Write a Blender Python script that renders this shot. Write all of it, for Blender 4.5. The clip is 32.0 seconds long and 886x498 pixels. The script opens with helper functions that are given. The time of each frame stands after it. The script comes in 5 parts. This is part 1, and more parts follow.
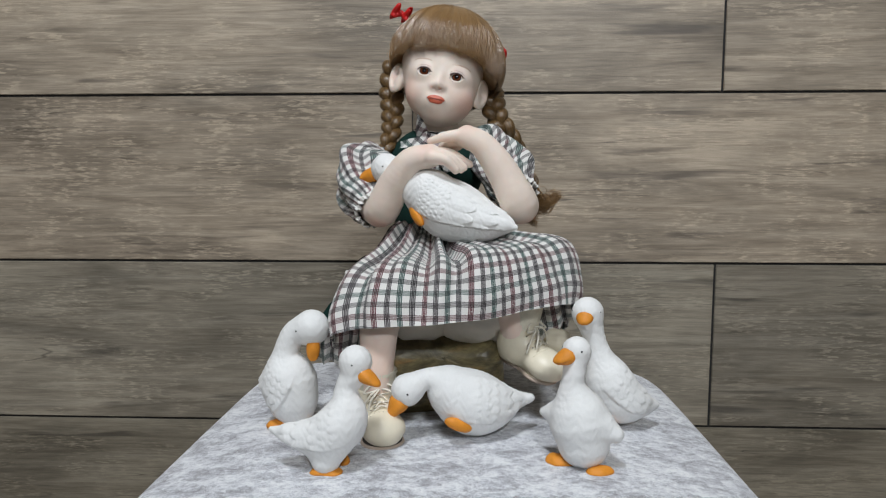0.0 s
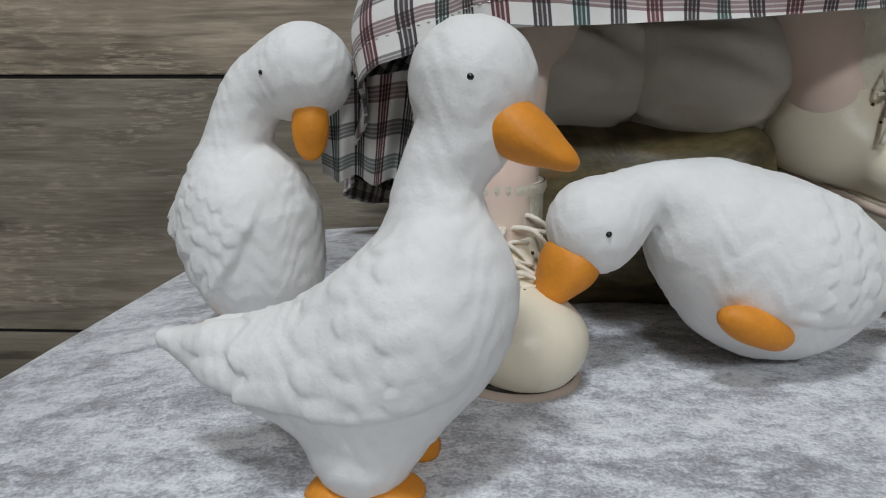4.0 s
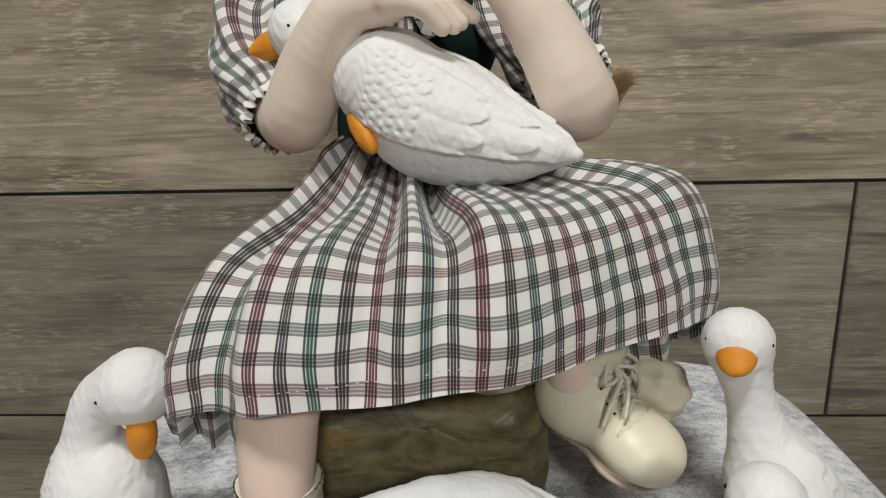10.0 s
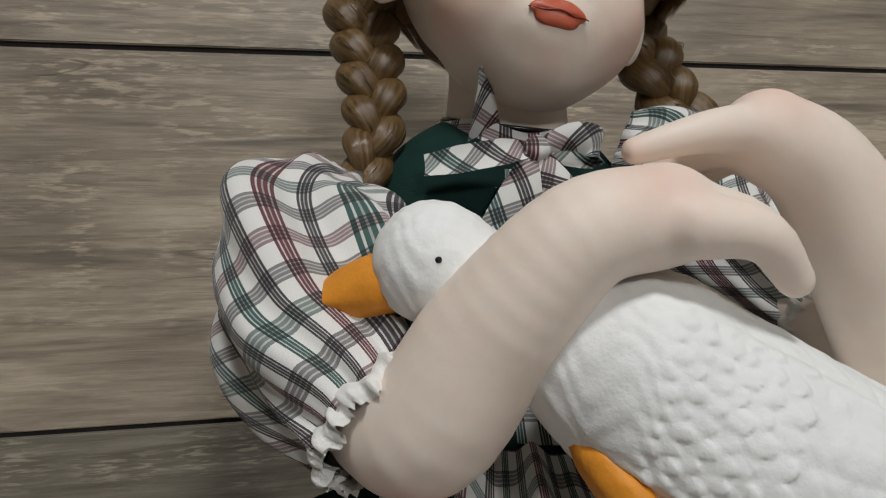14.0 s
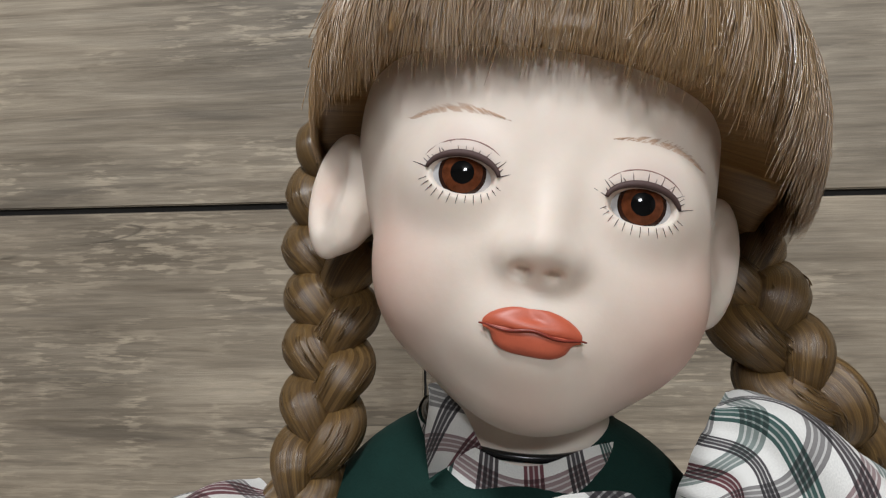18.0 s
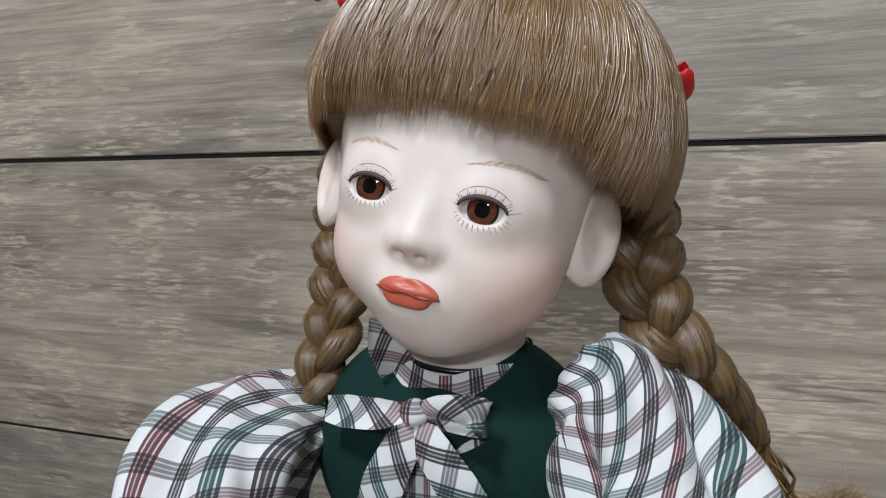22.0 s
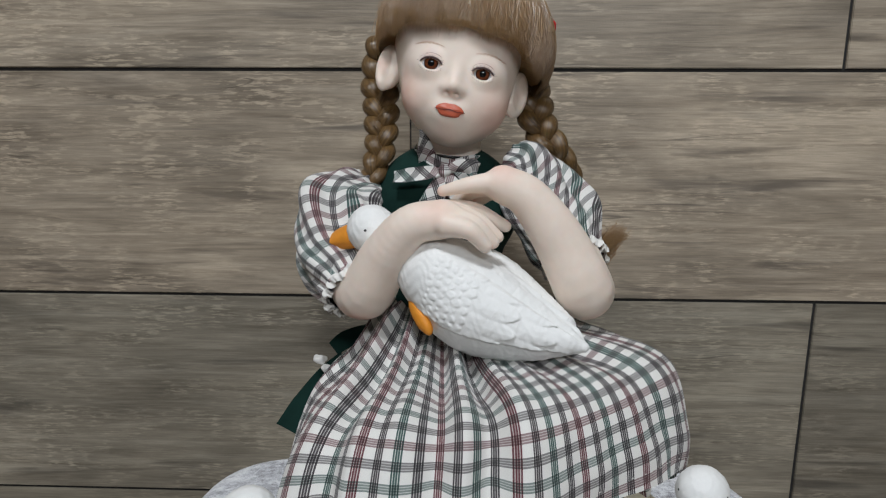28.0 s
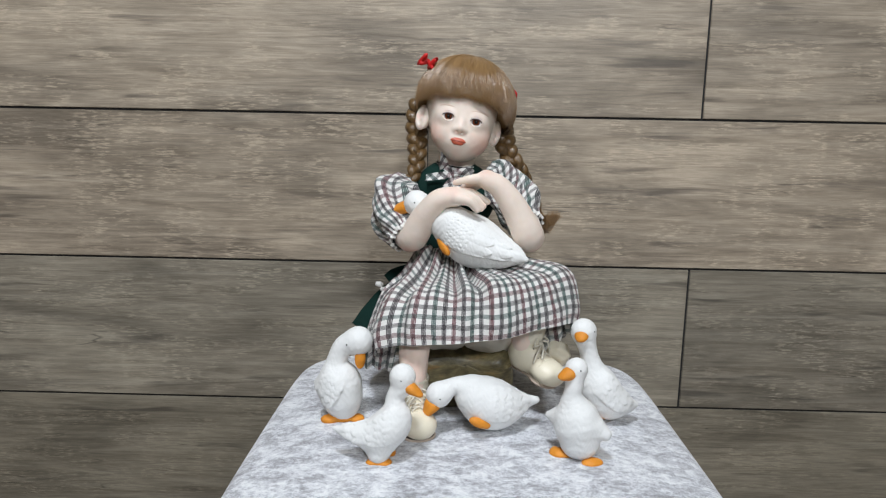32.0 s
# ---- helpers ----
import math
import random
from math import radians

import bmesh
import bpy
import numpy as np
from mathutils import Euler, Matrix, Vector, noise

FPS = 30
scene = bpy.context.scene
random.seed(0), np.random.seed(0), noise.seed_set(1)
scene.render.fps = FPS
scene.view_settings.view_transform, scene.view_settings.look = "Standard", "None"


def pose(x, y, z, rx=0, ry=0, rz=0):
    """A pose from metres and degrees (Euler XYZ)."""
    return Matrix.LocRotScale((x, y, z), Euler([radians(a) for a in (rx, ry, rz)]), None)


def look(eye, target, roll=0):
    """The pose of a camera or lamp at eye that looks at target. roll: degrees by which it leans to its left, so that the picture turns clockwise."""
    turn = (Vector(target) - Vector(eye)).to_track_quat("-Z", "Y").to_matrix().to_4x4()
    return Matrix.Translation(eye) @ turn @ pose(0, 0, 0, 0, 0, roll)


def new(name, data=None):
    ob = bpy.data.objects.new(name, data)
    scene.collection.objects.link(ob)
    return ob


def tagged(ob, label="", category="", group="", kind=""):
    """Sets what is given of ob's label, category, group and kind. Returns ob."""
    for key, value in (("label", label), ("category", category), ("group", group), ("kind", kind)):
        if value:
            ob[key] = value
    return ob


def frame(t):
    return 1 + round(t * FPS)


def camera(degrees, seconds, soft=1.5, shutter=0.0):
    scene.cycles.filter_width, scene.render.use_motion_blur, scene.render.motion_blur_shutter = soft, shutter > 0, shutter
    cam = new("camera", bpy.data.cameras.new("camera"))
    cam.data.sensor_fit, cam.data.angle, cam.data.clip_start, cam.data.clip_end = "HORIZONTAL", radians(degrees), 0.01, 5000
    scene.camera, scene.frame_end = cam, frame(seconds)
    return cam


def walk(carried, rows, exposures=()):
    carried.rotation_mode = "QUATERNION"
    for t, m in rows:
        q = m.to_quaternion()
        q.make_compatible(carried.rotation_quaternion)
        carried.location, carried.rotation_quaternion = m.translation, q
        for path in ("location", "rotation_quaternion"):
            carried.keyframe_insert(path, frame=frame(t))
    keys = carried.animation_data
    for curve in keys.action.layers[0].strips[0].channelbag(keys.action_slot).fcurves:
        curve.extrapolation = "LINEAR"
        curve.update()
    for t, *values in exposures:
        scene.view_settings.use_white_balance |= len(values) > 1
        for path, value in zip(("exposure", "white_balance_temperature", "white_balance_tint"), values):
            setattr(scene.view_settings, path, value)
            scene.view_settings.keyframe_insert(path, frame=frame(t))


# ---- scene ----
cam = camera(66.0, 32.0, 1.2)
PATH = [
    (0, (0.043, -0.009, 0.683), (-0.044, 1.978, 0.475), 0.0),
    (0.5, (0.035, 0.041, 0.662), (-0.053, 2.031, 0.478), -0.6),
    (1, (0.018, 0.113, 0.643), (-0.072, 2.09, 0.354), -0.7),
    (1.5, (0.012, 0.183, 0.622), (-0.138, 2.149, 0.288), -1.1),
    (2, (-0.002, 0.235, 0.6), (-0.101, 2.197, 0.223), -1.3),
    (2.5, (-0.0036, 0.2635, 0.5818), (-0.1703, 2.2203, 0.2035), -1.03),
    (3.0, (-0.0109, 0.2861, 0.5688), (-0.1429, 2.2437, 0.181), -0.6),
    (3.5, (-0.0244, 0.3004, 0.561), (-0.0938, 2.2573, 0.1538), -0.27),
    (5.5, (-0.038, 0.3, 0.601), (-0.19, 2.136, -0.179), 2.0),
    (6, (-0.028, 0.296, 0.629), (-0.156, 1.971, -0.456), 2.5),
    (6.5, (-0.016, 0.295, 0.639), (-0.119, 1.919, -0.525), 3.5),
    (7, (0.007, 0.294, 0.648), (-0.083, 1.863, -0.588), 3.8),
    (7.5, (0.032, 0.297, 0.648), (-0.058, 1.844, -0.616), 3.4),
    (8, (0.05, 0.298, 0.649), (-0.021, 1.835, -0.629), 3.3),
    (8.5, (0.058, 0.294, 0.657), (-0.018, 1.895, -0.539), 2.4),
    (9, (0.044, 0.285, 0.669), (-0.039, 2.088, -0.192), 1.2),
    (9.5, (0.042, 0.284, 0.674), (-0.059, 2.155, -0.025), 0.2),
    (10, (0.041, 0.282, 0.677), (-0.062, 2.208, 0.148), -1.5),
    (10.5, (0.037, 0.288, 0.679), (-0.088, 2.244, 0.282), -2.5),
    (11, (0.018, 0.296, 0.68), (-0.014, 2.289, 0.515), -1.9),
    (11.5, (0.007, 0.319, 0.673), (0.025, 2.319, 0.67), -2.2),
    (12, (0.0, 0.357, 0.669), (0.07, 2.354, 0.739), -1.9),
    (12.5, (-0.024, 0.390, 0.663), (0.205, 2.374, 0.775), -1.8),
    (13, (-0.044, 0.411, 0.6762), (0.27, 2.386, 0.624), -1.5),
    (13.5, (-0.052, 0.424, 0.6922), (0.324, 2.382, 0.529), -1.0),
    (14, (-0.056, 0.432, 0.7045), (0.325, 2.388, 0.548), -0.45),
    (14.5, (-0.052, 0.433, 0.7155), (0.33, 2.391, 0.59), -0.5),
    (16.5, (-0.016, 0.471, 0.763), (0.047, 2.468, 0.673), -1.8),
    (17, (-0.01, 0.485, 0.767), (0.002, 2.485, 0.726), -1.8),
    (17.5, (-0.003, 0.496, 0.767), (-0.048, 2.496, 0.764), -1.4),
    (18, (0.004, 0.499, 0.768), (-0.146, 2.493, 0.724), -1.2),
    (18.5, (0.011, 0.494, 0.776), (-0.233, 2.476, 0.657), -1.4),
    (19, (0.013, 0.483, 0.786), (-0.268, 2.451, 0.568), -1.0),
    (19.5, (0.012, 0.477, 0.791), (-0.229, 2.443, 0.515), -0.5),
    (20, (0.012, 0.468, 0.797), (-0.212, 2.434, 0.503), -0.1),
    (20.5, (0.018, 0.461, 0.804), (-0.208, 2.421, 0.481), 0.4),
    (21, (0.032, 0.46, 0.803), (-0.309, 2.398, 0.447), -0.3),
    (21.5, (0.053, 0.457, 0.798), (-0.492, 2.351, 0.46), -1.2),
    (22, (0.072, 0.456, 0.789), (-0.579, 2.32, 0.471), -1.8),
    (22.5, (0.081, 0.452, 0.779), (-0.59, 2.305, 0.438), -1.6),
    (23, (0.091, 0.445, 0.771), (-0.608, 2.283, 0.405), -1.8),
    (23.5, (0.096, 0.437, 0.761), (-0.618, 2.268, 0.389), -1.9),
    (24, (0.101, 0.431, 0.749), (-0.618, 2.259, 0.371), -1.8),
    (24.5, (0.103, 0.42, 0.739), (-0.611, 2.247, 0.346), -2.4),
    (25, (0.103, 0.412, 0.732), (-0.607, 2.238, 0.332), -1.5),
    (25.5, (0.1, 0.397, 0.727), (-0.594, 2.226, 0.314), -1.4),
    (27.5, (0.034, 0.272, 0.751), (-0.115, 2.216, 0.306), -1.2),
    (28, (0.02, 0.217, 0.758), (-0.049, 2.17, 0.33), 0.2),
    (28.5, (0.016, 0.162, 0.764), (-0.028, 2.114, 0.332), 1.1),
    (29, (0.011, 0.114, 0.765), (-0.035, 2.061, 0.311), 1.3),
    (29.5, (0.009, 0.059, 0.767), (-0.028, 2.006, 0.312), 1.9),
    (30, (0.012, 0.016, 0.769), (-0.017, 1.968, 0.335), 1.7),
    (30.5, (0.011, -0.023, 0.77), (-0.038, 1.934, 0.36), 1.6),
    (31, (0.011, -0.053, 0.769), (-0.044, 1.909, 0.382), 1.3),
    (31.5, (0.009, -0.08, 0.767), (-0.035, 1.883, 0.388), 1.5),
    (32, (0.006, -0.111, 0.764), (-0.021, 1.859, 0.419), 1.1),
]
LIGHTNESS = [(0, 0.0, 6300, 10), (1.2, -0.15, 6350, 10), (2.2, -0.3, 6400, 10), (6.5, -0.3, 6250, 10), (8, -0.27, 6450, 10), (9, -0.2, 6900, 10), (10, -0.05, 7000, 10), (12, -0.2, 6850, 10), (13, -0.34, 6700, 10), (14.5, -0.2, 6650, 10), (16.5, 0.32, 6500, 10), (18, 0.07, 6450, 10), (19, 0.06, 6080, 10), (21.5, 0.25, 5850, 10), (23, 0.22, 5900, 10), (25, -0.28, 6150, 10), (28, -0.12, 6300, 10), (32, 0.23, 6250, 10)]
walk(cam, [(t, look(eye, target, roll)) for t, eye, target, roll in PATH], LIGHTNESS)

# ---- world, lights ----
world = bpy.data.worlds.new("room_dark")
scene.world = world
world.use_nodes = True
world.node_tree.nodes["Background"].inputs[0].default_value = (0.9, 0.95, 1.0, 1)
world.node_tree.nodes["Background"].inputs[1].default_value = 0.02


def area(name, eye, target, sx, sy, power, colour):
    data = bpy.data.lights.new(name, "AREA")
    data.shape, data.size, data.size_y, data.energy, data.color = "RECTANGLE", sx, sy, power, colour
    ob = new(name, data)
    ob.matrix_world = look(eye, target)
    return ob


area("ceiling_lamp", (-0.2, -0.35, 2.42), (0.0, 0.5, 0.5), 0.3, 0.3, 27, (0.93, 0.965, 1.0))
area("ceiling_lamp_far", (0.5, -2.4, 2.42), (0.1, 0.6, 0.8), 0.4, 0.4, 53, (0.94, 0.975, 1.0))



# ---- materials ----
def nodes_of(name, rough=0.6, metal=0.0):
    m = bpy.data.materials.new(name)
    m.use_nodes = True
    n, l = m.node_tree.nodes, m.node_tree.links
    b = n["Principled BSDF"]
    b.inputs["Roughness"].default_value = rough
    b.inputs["Metallic"].default_value = metal
    return m, n, l, b


def node(n, kind, **values):
    x = n.new(kind)
    for k, v in values.items():
        if k in x.inputs:
            x.inputs[k].default_value = v
    return x


def ramp(n, *stops, ease="LINEAR"):
    r = n.new("ShaderNodeValToRGB")
    r.color_ramp.interpolation = ease
    e = r.color_ramp.elements
    while len(e) < len(stops):
        e.new(0.5)
    for x, (p, c) in zip(e, stops):
        x.position, x.color = p, (*c, 1) if len(c) == 3 else c
    return r


def mixer(n, l, a, b, fac, blend="MIX"):
    """Colour mix; a, b and fac are sockets or values."""
    m = n.new("ShaderNodeMix")
    m.data_type, m.blend_type = "RGBA", blend
    for sock, v in ((m.inputs[0], fac), (m.inputs[6], a), (m.inputs[7], b)):
        if isinstance(v, (float, int)):
            sock.default_value = v
        elif isinstance(v, tuple):
            sock.default_value = (*v, 1)
        else:
            l.new(v, sock)
    return m.outputs[2]


def calc(n, l, op, a, b=0.0, clamp=False):
    m = n.new("ShaderNodeMath")
    m.operation, m.use_clamp = op, clamp
    for sock, v in zip(m.inputs, (a, b)):
        if isinstance(v, (float, int)):
            sock.default_value = v
        else:
            l.new(v, sock)
    return m.outputs[0]


def place(n, l, scale=(1, 1, 1), source="Object", shift=None):
    t = n.new("ShaderNodeTexCoord")
    m = n.new("ShaderNodeMapping")
    m.inputs["Scale"].default_value = scale
    l.new(t.outputs[source], m.inputs[0])
    if shift is not None:
        l.new(shift, m.inputs["Location"])
    return m.outputs[0]


def noise_of(n, l, vec, scale, detail=4.0, rough=0.55, distort=0.0):
    t = node(n, "ShaderNodeTexNoise", Scale=scale, Detail=detail, Roughness=rough, Distortion=distort)
    l.new(vec, t.inputs["Vector"])
    return t.outputs["Fac"]


def bump(n, l, bsdf, height, strength=0.3, dist=0.001, after=None):
    x = node(n, "ShaderNodeBump", Strength=strength, Distance=dist)
    l.new(height, x.inputs["Height"])
    if after is not None:
        l.new(after, x.inputs["Normal"])
    l.new(x.outputs[0], bsdf.inputs["Normal"])
    return x.outputs[0]


def simple(name, colour, rough=0.6, var=0.12, scale=60, bumps=0.0, bscale=300, metal=0.0, spec=0.5):
    """A plain painted or fired surface with mottling at two scales and a fine grain."""
    m, n, l, b = nodes_of(name, rough, metal)
    v = place(n, l)
    big, small = noise_of(n, l, v, scale), noise_of(n, l, v, scale * 7, 3)
    f = calc(n, l, "ADD", calc(n, l, "MULTIPLY", big, 0.7), calc(n, l, "MULTIPLY", small, 0.3))
    r = ramp(n, (0.3, tuple(c * (1 - var) for c in colour)), (0.7, tuple(min(1, c * (1 + var * 0.6)) for c in colour)))
    l.new(f, r.inputs[0])
    l.new(r.outputs[0], b.inputs["Base Color"])
    b.inputs["Specular IOR Level"].default_value = spec
    if bumps:
        bump(n, l, b, noise_of(n, l, v, bscale, 3), bumps, 0.0006)
    return m


def wood_tile():
    m, n, l, b = nodes_of("wood_look_tile", 0.45)
    info = n.new("ShaderNodeObjectInfo")
    shift = n.new("ShaderNodeCombineXYZ")
    for i, k in enumerate((37.0, 11.0, 23.0)):
        l.new(calc(n, l, "MULTIPLY", info.outputs["Random"], k), shift.inputs[i])
    at = lambda *scale: place(n, l, scale, shift=shift.outputs[0])

    def step(sock, lo, hi, a=0.0, z=1.0):
        r = ramp(n, (lo, (a, a, a)), (hi, (z, z, z)))
        l.new(sock, r.inputs[0])
        return r.outputs[0]

    # soft clouds of tone, then long grain and fine pores
    cloud = noise_of(n, l, at(2.2, 1, 7.5), 2.2, 4, 0.55, 0.5)
    grain = noise_of(n, l, at(1.5, 1, 26.0), 4.0, 7, 0.62, 0.9)
    fine = noise_of(n, l, at(9.0, 1, 210.0), 3.0, 5, 0.65)
    r1 = ramp(n, (0.28, (0.215, 0.182, 0.148)), (0.45, (0.29, 0.25, 0.206)), (0.57, (0.345, 0.30, 0.25)), (0.74, (0.42, 0.372, 0.315)))
    l.new(grain, r1.inputs[0])
    c = mixer(n, l, r1.outputs[0], step(cloud, 0.32, 0.66, 0.6, 1.22), 1.0, "MULTIPLY")
    c = mixer(n, l, c, step(fine, 0.32, 0.68, 0.74, 1.24), 0.7, "MULTIPLY")
    # arched growth rings in some patches
    patch = noise_of(n, l, at(1.2, 1, 4.5), 3.3, 3, 0.55, 0.5)
    w = node(n, "ShaderNodeTexWave", Scale=9.0, Distortion=8.0, Detail=3.0, **{"Detail Scale": 0.9, "Detail Roughness": 0.6})
    w.bands_direction = "Z"
    l.new(at(0.33, 1, 1.5), w.inputs["Vector"])
    c = mixer(n, l, c, mixer(n, l, c, step(w.outputs["Fac"], 0.0, 0.4, 0.66, 1.05), 1.0, "MULTIPLY"), step(patch, 0.54, 0.66, 0.0, 0.35))
    # pale worn dashes in rows, with upright saw bars through them
    dash = noise_of(n, l, at(26.0, 1, 190.0), 2.6, 3, 0.6)
    saw = noise_of(n, l, at(24.0, 1, 3.0), 2.4, 2, 0.5)
    worn = noise_of(n, l, at(3.2, 1, 12.0), 2.5, 3, 0.6, 0.4)
    k = calc(n, l, "MULTIPLY", step(dash, 0.5, 0.6), calc(n, l, "MULTIPLY", step(worn, 0.43, 0.57), step(saw, 0.36, 0.6, 0.25, 1.0)))
    c = mixer(n, l, c, (0.52, 0.45, 0.37), calc(n, l, "MULTIPLY", k, 0.72))
    # dark smears and thin cracks
    smear = noise_of(n, l, at(2.6, 1, 30.0), 2.3, 3, 0.55, 0.3)
    c = mixer(n, l, c, (0.085, 0.074, 0.066), step(smear, 0.6, 0.72, 0.0, 0.72))
    crack = noise_of(n, l, at(1.0, 1, 16.0), 3.1, 2, 0.5, 0.4)
    k = calc(n, l, "SUBTRACT", 1.0, calc(n, l, "MULTIPLY", calc(n, l, "ABSOLUTE", calc(n, l, "SUBTRACT", crack, 0.62)), 90.0), True)
    c = mixer(n, l, c, (0.035, 0.03, 0.028), calc(n, l, "MULTIPLY", calc(n, l, "MULTIPLY", k, 0.6), step(worn, 0.5, 0.6)))
    # each tile's object colour: row tone, with dimmer light toward the floor put in
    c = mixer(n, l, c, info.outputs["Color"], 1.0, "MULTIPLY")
    l.new(c, b.inputs["Base Color"])
    l.new(step(grain, 0.3, 0.7, 0.36, 0.55), b.inputs["Roughness"])
    h = calc(n, l, "ADD", calc(n, l, "MULTIPLY", fine, 0.5), calc(n, l, "ADD", grain, calc(n, l, "MULTIPLY", dash, 0.3)))
    bump(n, l, b, h, 0.3, 0.001)
    return m


def velvet():
    """Crushed pile: bright brushed specks over darker, flatter patches, its sparkle put into the colour."""
    m, n, l, b = nodes_of("crushed_velvet", 0.42)
    v = place(n, l)
    patch = noise_of(n, l, place(n, l, (0.7, 1.1, 1.0)), 62, 4, 0.6, 0.7)
    crush = noise_of(n, l, place(n, l, (0.75, 1.0, 1.0)), 300, 5, 0.7, 0.5)
    speck = noise_of(n, l, v, 1250, 3, 0.65)
    f = calc(n, l, "ADD", calc(n, l, "MULTIPLY", crush, 0.36), calc(n, l, "ADD", calc(n, l, "MULTIPLY", patch, 0.36), calc(n, l, "MULTIPLY", speck, 0.28)))
    # the palest stops hold the pile's glints as base colour
    r = ramp(n, (0.40, (0.24, 0.235, 0.255)), (0.465, (0.45, 0.455, 0.49)), (0.515, (0.72, 0.735, 0.775)), (0.58, (0.95, 0.965, 0.98)))
    l.new(f, r.inputs[0])
    l.new(r.outputs[0], b.inputs["Base Color"])
    b.inputs["Sheen Weight"].default_value = 0.6
    b.inputs["Sheen Roughness"].default_value = 0.35
    b.inputs["Specular IOR Level"].default_value = 0.7
    rr = ramp(n, (0.44, (0.7, 0.7, 0.7)), (0.58, (0.28, 0.28, 0.28)))
    l.new(f, rr.inputs[0])
    l.new(rr.outputs[0], b.inputs["Roughness"])
    first = bump(n, l, b, crush, 0.5, 0.003)
    bump(n, l, b, speck, 0.6, 0.0008, first)
    return m


def plaid(name, base=(0.73, 0.715, 0.68), tone=1.0):
    """Woven check in the cloth's own coordinates: one unit of the UV map is 50 mm, one repeat 38 mm."""
    m, n, l, b = nodes_of(name, 0.8)
    t = n.new("ShaderNodeTexCoord")
    s = n.new("ShaderNodeSeparateXYZ")
    grow = n.new("ShaderNodeMapping")
    grow.inputs["Scale"].default_value = (1.38, 1.38, 1.0)
    l.new(t.outputs["UV"], grow.inputs[0])
    l.new(grow.outputs[0], s.inputs[0])
    W = base

    def bands(sock, strength, lines, washes):
        """Four groups of fine lines a repeat: red, black, green, black."""
        quarter = calc(n, l, "FRACT", calc(n, l, "MULTIPLY", sock, 4.0))
        shade = [(0.0, 0.0)]
        for k, wash in enumerate(washes):
            shade += [(0.26 + 0.12 * k, lines), (0.34 + 0.12 * k, wash)]
        mask = ramp(n, *[(p, (v, v, v)) for p, v in shade], ease="CONSTANT")
        l.new(quarter, mask.inputs[0])
        tint = ramp(n, (0.0, (0.11, 0.012, 0.022)), (0.25, (0.026, 0.02, 0.026)), (0.5, (0.012, 0.066, 0.056)), (0.75, (0.03, 0.02, 0.026)), ease="CONSTANT")
        l.new(calc(n, l, "FRACT", sock), tint.inputs[0])
        return mixer(n, l, W, tint.outputs[0], calc(n, l, "MULTIPLY", mask.outputs[0], strength))

    cu = bands(s.outputs[0], 0.96, 1.0, (0.28, 0.6, 0.28, 0.0))
    cv = bands(s.outputs[1], 0.81, 0.92, (0.38, 0.5, 0.38, 0.0))
    weave = noise_of(n, l, place(n, l, (60, 60, 60), "UV"), 3.0, 2)
    # warp over weft: half of each thread shows where they cross
    c = mixer(n, l, cu, cv, 1.0, "MULTIPLY")
    c = mixer(n, l, c, (1 / base[0] * tone, 1 / base[1] * tone, 1 / base[2] * tone), 1.0, "MULTIPLY")
    r = ramp(n, (0.3, (0.88, 0.88, 0.88)), (0.7, (1.06, 1.06, 1.06)))
    l.new(weave, r.inputs[0])
    l.new(mixer(n, l, c, r.outputs[0], 1.0, "MULTIPLY"), b.inputs["Base Color"])
    b.inputs["Sheen Weight"].default_value = 0.15
    bump(n, l, b, weave, 0.2, 0.0004)
    return m


def hair_mat(name, dark, mid, light, rough=0.34, gloss=0.6, ior=1.5, relief=0.22, lines=40, locks=5):
    m, n, l, b = nodes_of(name, rough)
    f = noise_of(n, l, place(n, l, (1, lines, 1), "UV"), 3.0, 5, 0.6)
    lock = noise_of(n, l, place(n, l, (0.4, locks, 1), "UV"), 3.0, 3, 0.5)
    f2 = calc(n, l, "ADD", calc(n, l, "MULTIPLY", f, 0.55), calc(n, l, "MULTIPLY", lock, 0.45))
    r = ramp(n, (0.36, dark), (0.5, mid), (0.64, light))
    l.new(f2, r.inputs[0])
    l.new(r.outputs[0], b.inputs["Base Color"])
    b.inputs["Specular IOR Level"].default_value = gloss
    b.inputs["IOR"].default_value = ior
    b.inputs["Anisotropic"].default_value = 0.6
    bump(n, l, b, f, relief, 0.0005)
    return m


M_TILE, M_VELVET = wood_tile(), velvet()
M_GROUT = simple("dark_grout", (0.02, 0.019, 0.018), 0.9, 0.3, 80, 0.4)
M_PAINT = simple("room_paint", (0.26, 0.25, 0.24), 0.9, 0.04, 6)
M_FLOOR = simple("floor_board", (0.3, 0.24, 0.18), 0.5, 0.2, 8)
M_GOOSE = simple("white_bisque", (0.82, 0.82, 0.8), 0.62, 0.05, 90, 0.25, 900, spec=0.35)
M_ORANGE = simple("orange_glaze", (0.72, 0.27, 0.025), 0.55, 0.16, 160, 0.25, 700, spec=0.35)
M_BLACK = simple("black_dot", (0.012, 0.012, 0.012), 0.25, 0.05)
M_DARKCLOTH = simple("green_felt", (0.006, 0.028, 0.022), 0.85, 0.2, 120, 0.35, 1500, spec=0.2)
M_CREAM = simple("cream_leather", (0.80, 0.73, 0.57), 0.38, 0.06, 70, 0.1, 900)
M_SOCK = simple("cream_knit", (0.74, 0.69, 0.56), 0.9, 0.1, 300, 0.6, 1200)
M_SOLE = simple("sole_rubber", (0.52, 0.42, 0.34), 0.7, 0.12)
M_LACE = simple("white_cotton", (0.76, 0.74, 0.7), 0.9, 0.08, 300, 0.5, 1500)
M_LEGS = simple("bloomer_cotton", (0.76, 0.72, 0.64), 0.9, 0.06, 60, 0.2, 900)
